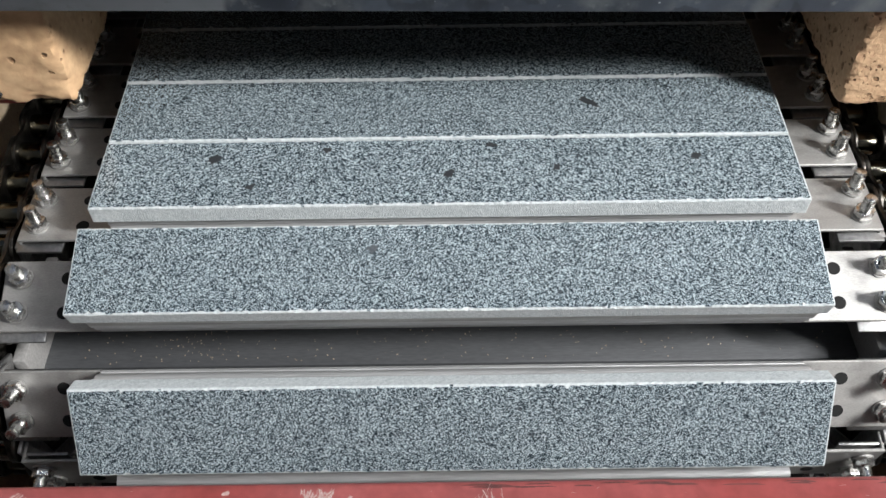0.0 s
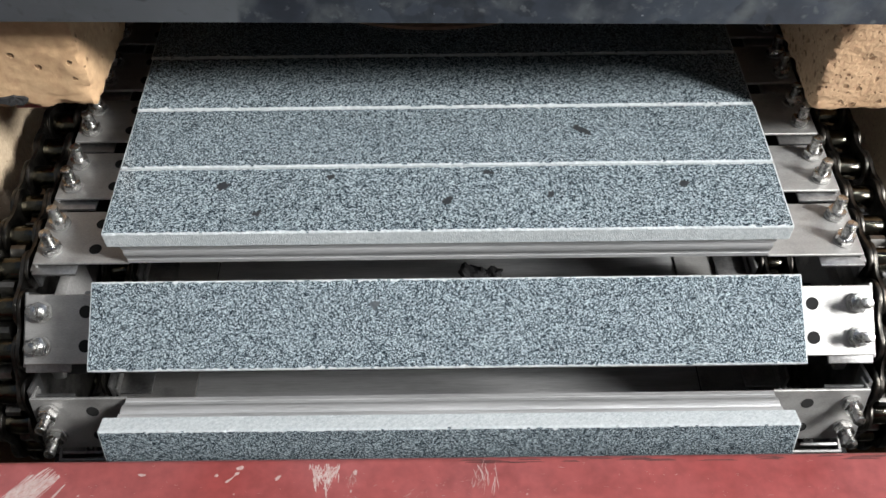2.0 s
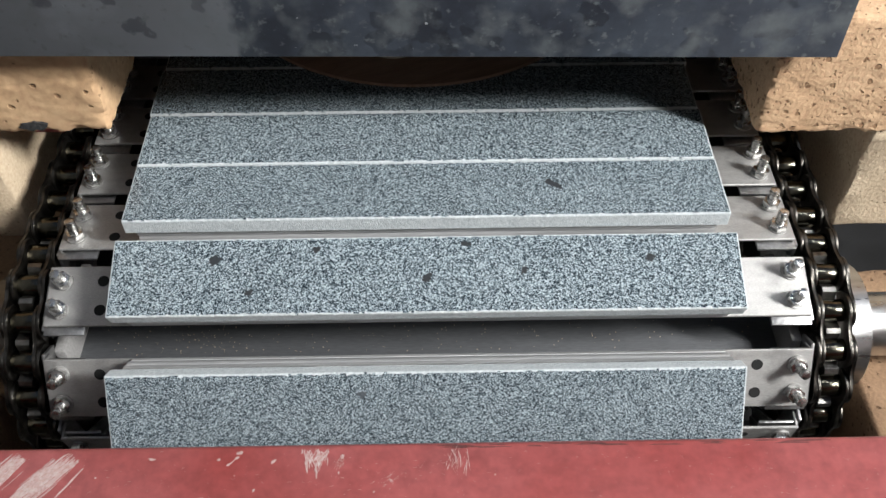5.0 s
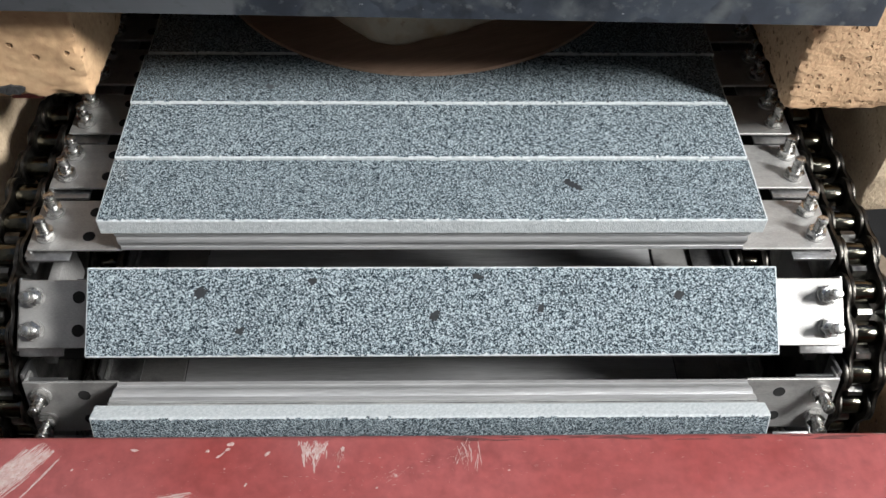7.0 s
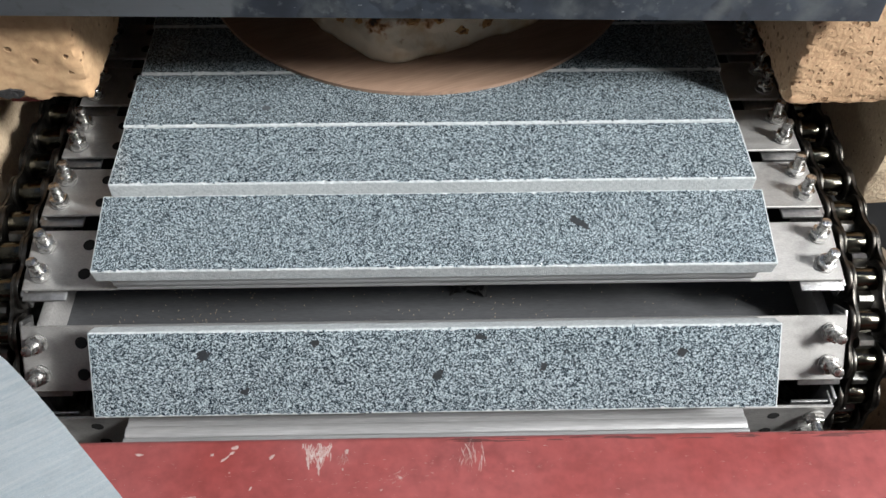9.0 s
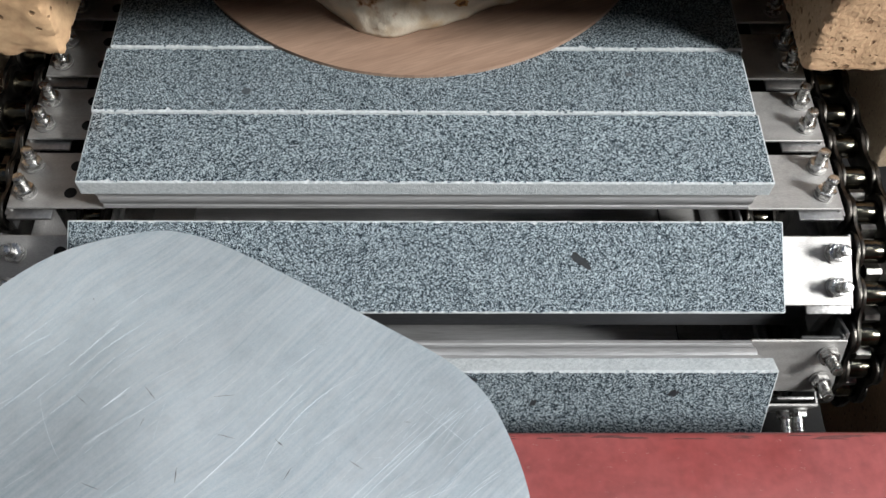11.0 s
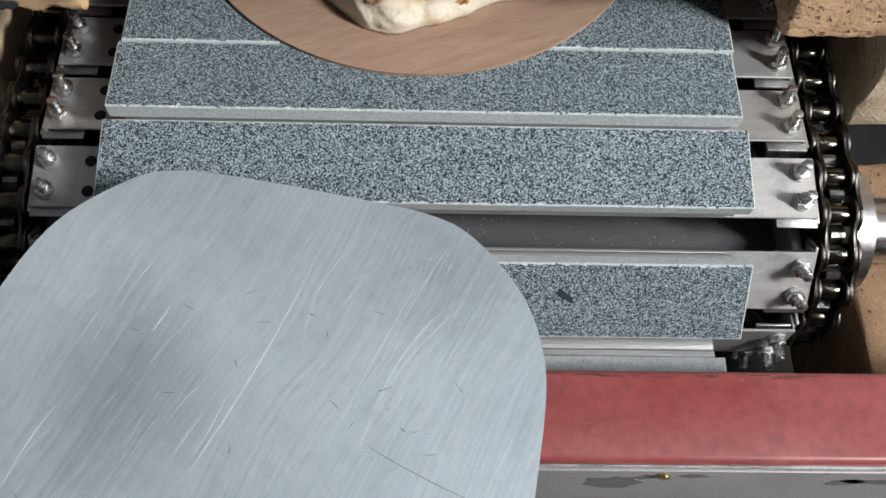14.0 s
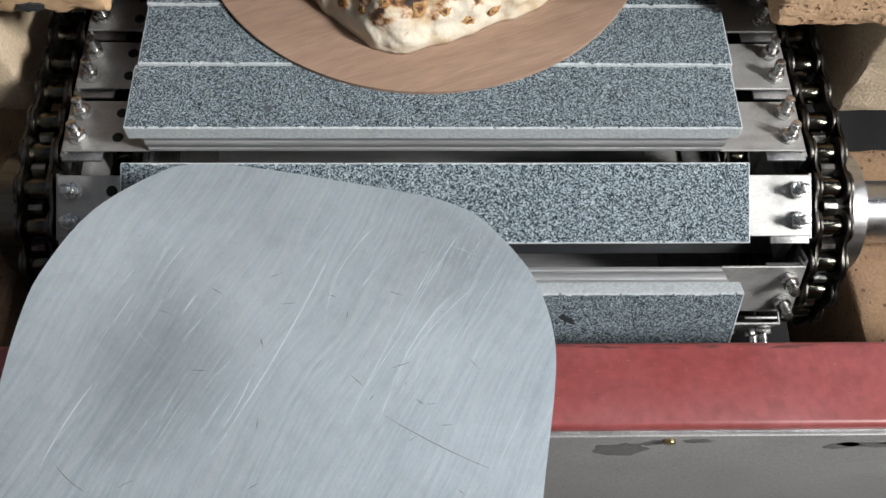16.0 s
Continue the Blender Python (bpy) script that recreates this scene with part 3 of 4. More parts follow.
def slat(i):
    coarse = i in (2, 4, 7, 9)
    word = "coarse" if coarse else "fine"
    th = thing("conveyor_slat", None, f"grey {word}-grained granite slat on aluminium carrier with steel end brackets", "conveyor slat", "slats of the conveyor")
    ob = new("granite_slab", slab_mesh(GRANITE_COARSE if coarse else GRANITE_FINE, i + 50))
    ob.parent = th
    ob.location.x = -0.0004 if i == 2 else -0.001 + 0.0012 * math.sin(i * 2.3)
    if i == 1:       # this slab is packed up and bedded slightly out of level
        ob.matrix_basis = pose(ob.location.x - 0.0018, 0.0012, TOP + LIFT, TILT) @ pose(0, 0, -TOP) @ Matrix.Diagonal((0.992, 0.965, 1, 1))
    tagged(ob, f"polished grey granite slab, {word} black and white grain")
    for x, y, a, b, turn in SPOTS.get(i, ()):
        bm = bmesh.new()
        rnd = random.Random(int(x * 1e4))
        pts = []
        for k in range(14):
            w = 2 * math.pi * k / 14
            q = 1 + 0.34 * rnd.uniform(-1, 1)
            px, py = 1.2 * a * q * math.cos(w), 1.2 * b * q * math.sin(w)
            pts.append((x + px * math.cos(turn) - py * math.sin(turn), y + px * math.sin(turn) + py * math.cos(turn)))
        prism(bm, pts, TOP - 0.0004, TOP + 0.00012)
        part("inclusion", bm, INCLUSION_PALE if i in (1, 5) else INCLUSION, ob, "dark mineral fleck in the granite")
    tint = "mill-finish aluminium carrier bar with grooved flanks"
    part("carrier", CARRIER.copy(), ALU, th, tint)
    bm = bmesh.new()
    box(bm, -0.2335, 0.2335, -0.0276, 0.0276, 0.0418, TOP - 0.0135)
    part("sealant_bed", bm, SEAM, th, "dark sealant bed under the slab")
    if i == 1:
        drop = math.tan(radians(TILT)) * 0.0280
        bm = bmesh.new()
        prism(bm, [(0.0288, 0.0422), (0.0288, 0.0430 + LIFT + drop), (-0.0288, 0.0430 + LIFT - drop), (-0.0288, 0.0422)], -0.2320, 0.2320, "x")
        pk = part("packing_strip", bm, PACKING, th, "grey packing strip under the slab")
        bm = bmesh.new()
        box(bm, -0.2318, 0.2318, 0.0280, 0.0292, 0.0447, 0.0452)
        part("joint", bm, SEAM, pk, "dark joint line")
    for side in (-1, 1):
        br = new("bracket", BRACKET[side])
        br.parent = th
        tagged(br, "brushed stainless bracket plate")
        lug = new("chain_lug", LUG[side])
        lug.parent = br
        for y in (-0.0122, 0.0122):
            if side < 0 or i <= 1:
                h = new("hole", HOLES)
                h.parent, h.location = br, (side * 0.2600, y, 0.0181)
            bo = new("bolt", BOLTS)
            bo.parent, bo.location = th, (side * 0.2915, y, 0.0180)
            bo.rotation_euler = (radians(random.uniform(-2, 2)), radians(random.uniform(-2, 2)), random.uniform(0, 6))
            nu = new("nut", NUTS)
            nu.parent = bo
            wa = new("washer", WASHERS)
            wa.parent = bo
    return th


CARRIER = carrier_bm()
BRACKET = {s: mesh_of("bracket", bracket_bm(s), STAINLESS) for s in (-1, 1)}
LUG = {s: mesh_of("chain_lug", lug_bm(s), STEEL_DULL) for s in (-1, 1)}
# flat disc for a hole, the shade inside it painted black
bm = bmesh.new()
cyl(bm, 0.0046, -0.0003, 0.00015, seg=20)
HOLES = mesh_of("hole", bm, HOLE)
bm = bmesh.new()
for k in range(14):          # threaded stud
    cyl(bm, 0.0043 if k % 2 else 0.00413, k * 0.0013, (k + 1) * 0.0013, seg=14)
cyl(bm, 0.0040, 0.0182, 0.0200, seg=14, bevel=0.0010)
BOLTS = mesh_of("bolt", bm, BOLT)
bm = bmesh.new()
prism(bm, hexagon(0.0073, (0, 0)), 0.0016, 0.0072, "z", 0.0007)
NUTS = mesh_of("nut", bm, BOLT)
bm = bmesh.new()
ring(bm, 0.0040, 0.0077, 0.0001, 0.0016, "z", 24)
WASHERS = mesh_of("washer", bm, STAINLESS)

for i in range(-8, 12):
    ride(slat(i), S0 + i * PITCH, XC)
CARRIER.free()


# ---- roller chains ----
def plate_bm(x0, x1):
    """Figure-eight link plates at +-x, outline in (y, z)."""
    pts = []
    r, waist = 0.0146, 0.0108
    for k in range(-6, 7):
        a = math.pi * k / 6 * 0.68
        pts.append((LINK / 2 + r * math.cos(a), r * math.sin(a)))
    pts.append((0, waist))
    for k in range(-6, 7):
        a = math.pi + math.pi * k / 6 * 0.68
        pts.append((-LINK / 2 + r * math.cos(a), r * math.sin(a)))
    pts.append((0, -waist))
    bm = bmesh.new()
    for s in (-1, 1):
        prism(bm, pts, s * x0, s * x1, "x", 0.0006)
    return bm


bm = plate_bm(0.0098, 0.0127)
LINK_IN = mesh_of("inner_link", bm, CHAIN)
bm = plate_bm(0.0129, 0.0158)
for s in (-1, 1):
    cyl(bm, 0.0046, -0.0172, 0.0172, "x", 14, (s * LINK / 2, 0), 0.0006)
LINK_OUT = mesh_of("outer_link", bm, CHAIN)
bm = bmesh.new()
cyl(bm, 0.0095, -0.0093, 0.0093, "x", 28, (0, 0), 0.0006)
ROLLERS = mesh_of("roller", bm, ROLLER)


def chain(x):
    th = thing("roller_chain", pose(x, 0, 0), "oily steel roller chain carrying the slats round the sprocket", "roller chain", "drive chains")
    for k in range(-22, 34):
        inner = k % 2
        ln = new("inner_link" if inner else "outer_link", LINK_IN if inner else LINK_OUT)
        ln.parent = th
        if inner:
            for s in (-1, 1):
                ro = new("roller", ROLLERS)
                ro.parent, ro.location = ln, (0, s * LINK / 2, 0)
        ride(ln, S0 + k * LINK, 0.0)
    return th


for x in (XC - 0.3245, XC + 0.3255):
    chain(x)


# ---- drive shaft with sprockets and hubs ----
def sprocket_bm(n=18):
    pts = []
    root, tip = R - 0.0100, R + 0.0062
    for i in range(n):
        c = math.pi / 2 + (-S0 / R) + 2 * math.pi * i / n
        step = 2 * math.pi / n
        for da, r in ((-0.5, root), (-0.36, root + 0.0018), (-0.24, R - 0.001), (-0.06, tip), (0.06, tip), (0.24, R - 0.001), (0.36, root + 0.0018)):
            pts.append((r * math.cos(c + da * step), r * math.sin(c + da * step)))
    bm = bmesh.new()
    prism(bm, pts, -0.0055, 0.0055, "x")
    return bm


drive = thing("drive_shaft", pose(XC, 0, -R), "bright turned steel shaft with hubs and toothed chain sprockets", "drive shaft")
bm = bmesh.new()
cyl(bm, 0.0290, -0.62, 0.62, "x", 48)
part("shaft", bm, SHAFT, drive, "turned steel shaft")
for s in (-1, 1):
    sp = part("sprocket", sprocket_bm(), TOOTH, drive, "dark oily toothed sprocket")
    sp.location.x = s * 0.325
    bm = bmesh.new()
    xs = sorted((s * 0.3310, s * 0.3760))
    cyl(bm, 0.0560, xs[0], xs[1], "x", 56, (0, 0), 0.0020)
    part("hub", bm, SHAFT if s > 0 else SHAFT_SHADED, drive, "turned steel hub flange" if s > 0 else "turned steel hub flange, painted dark for the shaded side")
# added dark cover that gives the left shaft end its shade
bm = bmesh.new()
cyl(bm, 0.0296, -0.62, -0.3765, "x", 48)
part("sleeve", bm, SHAFT_SHADED, drive, "dark sleeve added over the shaft end for its shade")
MOVES.append((drive, [(t, pose(XC, 0, -R, math.degrees(SPEED * t / R))) for t in TICKS]))


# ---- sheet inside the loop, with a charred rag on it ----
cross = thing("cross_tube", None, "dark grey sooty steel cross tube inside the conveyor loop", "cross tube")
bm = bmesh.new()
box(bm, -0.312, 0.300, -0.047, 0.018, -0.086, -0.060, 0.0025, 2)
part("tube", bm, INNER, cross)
for s in (-1, 1):
    bm = bmesh.new()
    xs = sorted((XC + s * 0.296, XC + s * 0.3055))
    box(bm, xs[0], xs[1], -0.060, 0.034, -0.072, -0.030, 0.002, 2)
    part("end_plate", bm, PANEL, cross, "dull zinc end plate")


def rag(at, seed):
    rnd = random.Random(seed)
    bm = bmesh.new()
    bmesh.ops.create_grid(bm, x_segments=14, y_segments=10, size=0.5)
    for v in bm.verts:
        x, y = v.co.x, v.co.y
        n = noise.noise(Vector((x * 3 + seed, y * 3, 0.3)))
        v.co = Vector((x * 0.036 * (1 + 0.5 * n), y * 0.022 * (1 + 0.6 * n), 0.005 + 0.012 * abs(noise.noise(Vector((x * 5, y * 5 + seed, 1.7)))) - 0.02 * max(0, x * x + y * y - 0.2)))
    r = bmesh.ops.extrude_face_region(bm, geom=list(bm.faces))
    for v in [g for g in r["geom"] if isinstance(g, bmesh.types.BMVert)]:
        v.co.z -= 0.002
    ob = new("charred_rag", mesh_of("charred_rag", bm, RAG))
    ob.location = at
    return tagged(ob, "crumpled charred black scrap lying on the inner sheet", "rag")


scrap = rag((0.023, 0.006, -0.0605), 3)
# the scrap is dragged forward by a passing slat
MOVES.append((scrap, [(0.0, pose(0.023, 0.021, -0.0605)), (4.8, pose(0.023, 0.021, -0.0605)), (6.8, pose(0.023, 0.006, -0.0605)), (16.0, pose(0.023, 0.006, -0.0605))]))
rnd = random.Random(8)
bm = bmesh.new()
for k in range(320):
    x = rnd.gauss(-0.20, 0.035) if k % 3 == 0 else rnd.uniform(-0.29, 0.28)
    y, q = rnd.uniform(-0.044, 0.012), rnd.uniform(0.0002, 0.0006)
    prism(bm, [(x + q * rnd.uniform(0.5, 1.2) * math.cos(w), y + q * rnd.uniform(0.5, 1.2) * math.sin(w)) for w in (0, 1.2, 2.5, 3.8, 5.1)], -0.0601, -0.0597 + q * 0.4)
tagged(new("crumbs", mesh_of("crumbs", bm, CRUMB)), "pale burnt crumbs scattered on the cross tube", "crumbs", kind="stuff")

# ---- red frame beam and front panel ----
beam = thing("frame_beam", None, "red enamelled steel box beam with scuffed paint", "frame beam")
bm = bmesh.new()
box(bm, -0.75, 0.75, -0.2430, -0.1790, -0.031, 0.0291, 0.0050, 4)
part("tube", bm, RED, beam)


def flakes(cx, cy, a, b, turn, seed, count, size, z=0.0291):
    """A rubbed patch: many small ragged flakes of bared primer in one thin mesh."""
    rnd = random.Random(seed)
    bm = bmesh.new()
    for k in range(int(count * 4.5)):
        u, v = rnd.gauss(0, 0.45) * a, rnd.gauss(0, 0.45) * b
        fx, fy = cx + u * math.cos(turn) - v * math.sin(turn), cy + u * math.sin(turn) + v * math.cos(turn)
        if not -0.2385 < fy < -0.1840:
            continue
        la, lb = size * rnd.uniform(0.2, 2.6) * rnd.random(), size * rnd.uniform(0.02, 0.09)
        w0 = turn + rnd.gauss(0, 0.16)
        pts = []
        for i in range(9):
            w = 2 * math.pi * i / 9
            q = rnd.uniform(0.55, 1.25)
            px, py = la * q * math.cos(w), lb * q * math.sin(w)
            pts.append((fx + px * math.cos(w0) - py * math.sin(w0), fy + px * math.sin(w0) + py * math.cos(w0)))
        prism(bm, pts, z - 0.0002, z + 0.00008 + 0.00001 * (k % 12))
    return tagged(part("paint_scuff", bm, SCUFF, beam, "pale rubbed scuff in the red paint"), kind="stuff")


def rubbed(lines, wide, seed, label):
    """A paint rub: ragged overlapping strokes, each along a stretch of one of the lines."""
    rnd = random.Random(seed)
    bm = bmesh.new()
    for k, (x0, y0, x1, y1) in enumerate(lines):
        p, q = Vector((x0, y0)), Vector((x1, y1))
        f0 = rnd.random() ** 2 * 0.5
        f1 = min(1.0, f0 + rnd.uniform(0.25, 0.8))
        p, q = p.lerp(q, f0), p.lerp(q, f1)
        d = q - p
        across = Vector((-d.y, d.x)).normalized() * wide * rnd.uniform(0.3, 1.2)
        n = 9
        rims = [[], []]
        for i in range(n + 1):
            c = p + d * (i / n) + across * rnd.uniform(-0.25, 0.25)
            h = math.sin(math.pi * (0.06 + 0.88 * i / n)) ** 0.5
            rims[0].append(c + across * h * rnd.uniform(0.45, 1.1))
            rims[1].append(c - across * h * rnd.uniform(0.45, 1.1))
        pts = [v for v in rims[0] + rims[1][::-1]]
        if all(-0.2385 < v.y < -0.1835 for v in pts):
            prism(bm, [(v.x, v.y) for v in pts], 0.0289, 0.02916 + 0.0000006 * k)
    tagged(part("paint_scuff", bm, SCUFF, beam, label), kind="stuff")


def fan(x0, x1, y0, ax, ay, count, seed):
    """Lines from a stretch of the beam's back edge that close in towards a point."""
    rnd = random.Random(seed)
    out = []
    for k in range(count):
        x = rnd.uniform(x0, x1)
        f, g = rnd.uniform(0.2, 0.7) + rnd.random() ** 3 * 0.3, rnd.random() ** 2 * 0.35
        out.append((x + (ax - x) * g, y0 + (ay - y0) * g, x + (ax - x) * f + rnd.gauss(0, 0.0022), y0 + (ay - y0) * f))
    return out


def band(x0, y0, x1, y1, wide, count, seed):
    """Lines that run side by side."""
    rnd = random.Random(seed)
    side = Vector((y0 - y1, x1 - x0)).normalized()
    return [(x0 + u * side.x, y0 + u * side.y, x1 + u * side.x + rnd.gauss(0, 0.003), y1 + u * side.y) for u in (rnd.gauss(0, wide / 2) for _ in range(count))]


rubbed(fan(-0.0900, -0.0705, -0.1838, -0.0800, -0.2080, 75, 2), 0.0006, 3, "pale rubbed scuff in the red paint")
rubbed(fan(0.0060, 0.0250, -0.1840, 0.0180, -0.2130, 16, 4), 0.0003, 5, "faint rubbed scuff in the red paint")
rubbed(band(-0.2420, -0.1870, -0.2780, -0.2280, 0.0075, 62, 6), 0.0007, 7, "broad pale rub across the red paint")
rubbed(band(-0.2530, -0.1900, -0.2860, -0.2340, 0.0050, 40, 8), 0.0007, 9, "broad pale rub across the red paint")
rubbed(band(-0.2780, -0.1860, -0.3080, -0.2260, 0.0075, 60, 10), 0.0007, 11, "broad pale rub across the red paint")
rubbed(band(-0.3000, -0.2040, -0.3300, -0.2360, 0.0090, 44, 12), 0.0006, 13, "broad pale rub across the red paint")
rubbed(band(-0.1500, -0.2230, -0.1850, -0.2300, 0.0060, 34, 14), 0.0006, 15, "pale rubbed scuff in the red paint")
# single chips of bared primer
for n, (x, y, a, b, turn) in enumerate((
        (-0.190, -0.190, 0.0026, 0.0010, -0.1), (-0.145, -0.191, 0.0013, 0.0011, 0.4), (-0.137, -0.194, 0.0030, 0.0008, 0.7), (-0.133, -0.190, 0.0022, 0.0010, 0.6),
        (-0.131, -0.186, 0.0026, 0.0017, 0.3), (-0.108, -0.193, 0.0024, 0.0009, 0.7), (-0.119, -0.2135, 0.0006, 0.0017, -0.4), (-0.133, -0.203, 0.0007, 0.0006, 0.0),
        (-0.062, -0.190, 0.0014, 0.0020, 0.2), (-0.064, -0.202, 0.0006, 0.0013, 0.0), (-0.029, -0.208, 0.0010, 0.0012, 0.3), (-0.040, -0.216, 0.0009, 0.0006, 0.2),
        (-0.236, -0.222, 0.0012, 0.0009, 0.5), (-0.225, -0.203, 0.0010, 0.0007, 0.1), (0.040, -0.205, 0.0008, 0.0006, 0.0))):
    rnd = random.Random(n)
    pts = []
    for i in range(13):
        w = 2 * math.pi * i / 13
        q = rnd.uniform(0.55, 1.2)
        px, py = a * q * math.cos(w), b * q * math.sin(w)
        pts.append((x + px * math.cos(turn) - py * math.sin(turn), y + px * math.sin(turn) + py * math.cos(turn)))
    bm = bmesh.new()
    prism(bm, pts, 0.0289, 0.02922)
    part("paint_chip", bm, SCUFF, beam, "pale chip in the red paint")
for n, (cx, cy, a, b, turn, count, size) in enumerate((
        (-0.0640, -0.1950, 0.0060, 0.0040, 1.3, 12, 0.0010), (0.0130, -0.1960, 0.0100, 0.0050, 1.2, 12, 0.0015), (-0.0300, -0.2070, 0.0100, 0.0050, 0.5, 10, 0.0009),
        (-0.1650, -0.2270, 0.0160, 0.0080, 0.3, 40, 0.0016), (-0.2600, -0.2030, 0.0200, 0.0060, 0.9, 30, 0.0014), (0.0000, -0.2100, 0.5200, 0.0300, 0.0, 110, 0.0007))):
    flakes(cx, cy, a, b, turn, n + 3, count, size)
# dark rub along the beam's back edge
bm = bmesh.new()
rnd = random.Random(11)
for k in range(26):
    x, w = rnd.uniform(-0.02, 0.24), rnd.uniform(0.006, 0.03)
    y = -0.1838 + rnd.uniform(-0.0012, 0.0010)
    prism(bm, [(x, y), (x + w, y + rnd.uniform(-0.0004, 0.0004)), (x + w * 0.8, y + 0.0007), (x + w * 0.2, y + 0.0006)], 0.0289, 0.02915 + 0.00001 * (k % 9))
tagged(part("rub_mark", bm, RUB, beam, "dark rub line along the edge"), kind="stuff")

panel = thing("front_panel", None, "plain grey sheet-metal apron panel with greasy smears", "metal panel")
bm = bmesh.new()
box(bm, -0.75, 0.75, -0.2480, -0.2455, -0.45, 0.0240, 0.0006, 2)
sheet = part("sheet", bm, PANEL, panel)
bm = bmesh.new()
box(bm, -0.75, 0.75, -0.2455, -0.2432, -0.45, 0.0225)
part("backing", bm, STEEL_DULL, panel)


def smear(x, z, a, b, turn, seed):
    rnd = random.Random(seed)
    bm = bmesh.new()
    pts = []
    for k in range(22):
        w = 2 * math.pi * k / 22
        q = 1 + 0.22 * rnd.uniform(-1, 0.6)
        px, pz = a * q * math.cos(w), b * q * math.sin(w)
        pts.append((x + px * math.cos(turn) - pz * math.sin(turn), z + px * math.sin(turn) + pz * math.cos(turn)))
    prism(bm, pts, -0.2483, -0.2479, "y")
    part("grease_smear", bm, SMEAR, panel, "grey grease smear")


for q in ((0.1240, -0.0060, 0.020, 0.0170, 0.10), (0.146, 0.0110, 0.009, 0.0060, 0.5), (0.176, 0.0140, 0.011, 0.0050, 0.0), (0.283, 0.0000, 0.013, 0.008, 0.25), (0.305, 0.0020, 0.026, 0.0070, -0.12), (0.325, 0.0060, 0.018, 0.004, 0.0)):
    smear(*q, int(q[0] * 1000))
bm = bmesh.new()
cyl(bm, 0.0042, 0.2480, 0.2510, "y", 18, (0, 0), 0.0008)
sc = part("screw", bm, BRASS, panel, "yellow zinc-plated screw head")
sc.location = (0.1545, -0.4990, 0.0165)

# ---- hood over the tunnel mouth ----
hood = thing("oven_hood", None, "dark blue-grey painted sheet-steel hood over the tunnel mouth", "oven hood")
bm = bmesh.new()
prism(bm, [(-0.3215, 0.1705), (0.3050, 0.1595), (0.3050, 0.95), (-0.3215, 0.95)], 0.0640, 0.0680, "y", 0.0008)
part("front_sheet", bm, HOOD, hood)
bm = bmesh.new()
box(bm, -0.3215, 0.3050, 0.0680, 1.30, 0.200, 0.206)
part("roof_sheet", bm, SOOT_SHADE, hood, "soot-black inner roof sheet")
bm = bmesh.new()
box(bm, -0.60, 0.60, 1.30, 1.31, -0.30, 0.95)
part("back_sheet", bm, SOOT_SHADE, hood, "soot-black back sheet")


# ---- firebricks ----
def brick(x0, x1, y0, y1, z0, z1, material, seed, label, cuts=9):
    bm = bmesh.new()
    box(bm, x0, x1, y0, y1, z0, z1, 0.0040, 2)
    es = [e for e in bm.edges if e.calc_length() > 0.03]
    bmesh.ops.subdivide_edges(bm, edges=es, cuts=cuts, use_grid_fill=True)
    for v in bm.verts:
        p = v.co * 60 + Vector((seed * 7.1, 0, 0))
        d = noise.noise(p) * 0.0011 + noise.noise(p * 0.3) * 0.0016
        gaps = sorted(min(abs(v.co[i] - lo), abs(v.co[i] - hi)) for i, lo, hi in ((0, x0, x1), (1, y0, y1), (2, z0, z1)))
        c = Vector(((x0 + x1) / 2, (y0 + y1) / 2, (z0 + z1) / 2))
        worn = max(0.0, 1 - gaps[1] / (0.006 if cuts < 20 else 0.014))      # broken back along the arrises
        if cuts >= 20:
            d += 0.0007 * noise.noise(p * 3.1) - 0.0030 * max(0.0, noise.noise(p * 2.2) - 0.38)
        chip = 0.0022 * abs(noise.noise(p * 1.4)) if cuts < 20 else 0.0036 * max(0.0, noise.noise(p * 1.1) + 0.15) + 0.0020 * abs(noise.noise(p * 4.7))
        v.co += (v.co - c).normalized() * d - Vector([(v.co[i] - c[i] > 0) * 2 - 1 if g < 0.008 else 0 for i, g in enumerate(min(abs(v.co[i] - lo), abs(v.co[i] - hi)) for i, lo, hi in ((0, x0, x1), (1, y0, y1), (2, z0, z1)))]) * worn * chip
    ob = new("firebrick", mesh_of("firebrick", bm, material))
    return tagged(ob, label, "firebrick", "firebricks of the tunnel walls")


for k in range(4):
    y = 0.088 + k * 0.234
    brick(0.2690, 0.4990, y - 0.0065, y + 0.2235, 0.0670, 0.1830, FIREBRICK, k, "tan pitted firebrick set on edge beside the hood", 9 if k else 56)
    worn = brick(-0.4990, -0.2630, y - 0.0030, y + 0.2270, 0.0765, 0.1900, FIREBRICK_WORN, 10 + k, "tan firebrick with worn edges and a dark chip", 9 if k else 56)
    if k == 0:
        bm = bmesh.new()
        rnd = random.Random(5)
        prism(bm, [(-0.326 + (0.0125 + rnd.uniform(-0.004, 0.002)) * math.cos(w), 0.0855 + (0.0048 + rnd.uniform(-0.0018, 0.0008)) * math.sin(w)) for w in [2 * math.pi * q / 18 for q in range(18)]], 0.0832, 0.0860, "y")
        part("chip", bm, RAG, worn, "dark broken chip in the brick face")
    brick(0.3720, 0.5980, y, y + 0.230, -0.0560, 0.0670, FIREBRICK_PALE, 20 + k, "pale cream firebrick under the upper course")
    brick(-0.6000, -0.3720, y, y + 0.230, -0.0560, 0.0760, FIREBRICK_PALE, 30 + k, "pale cream firebrick under the upper course")

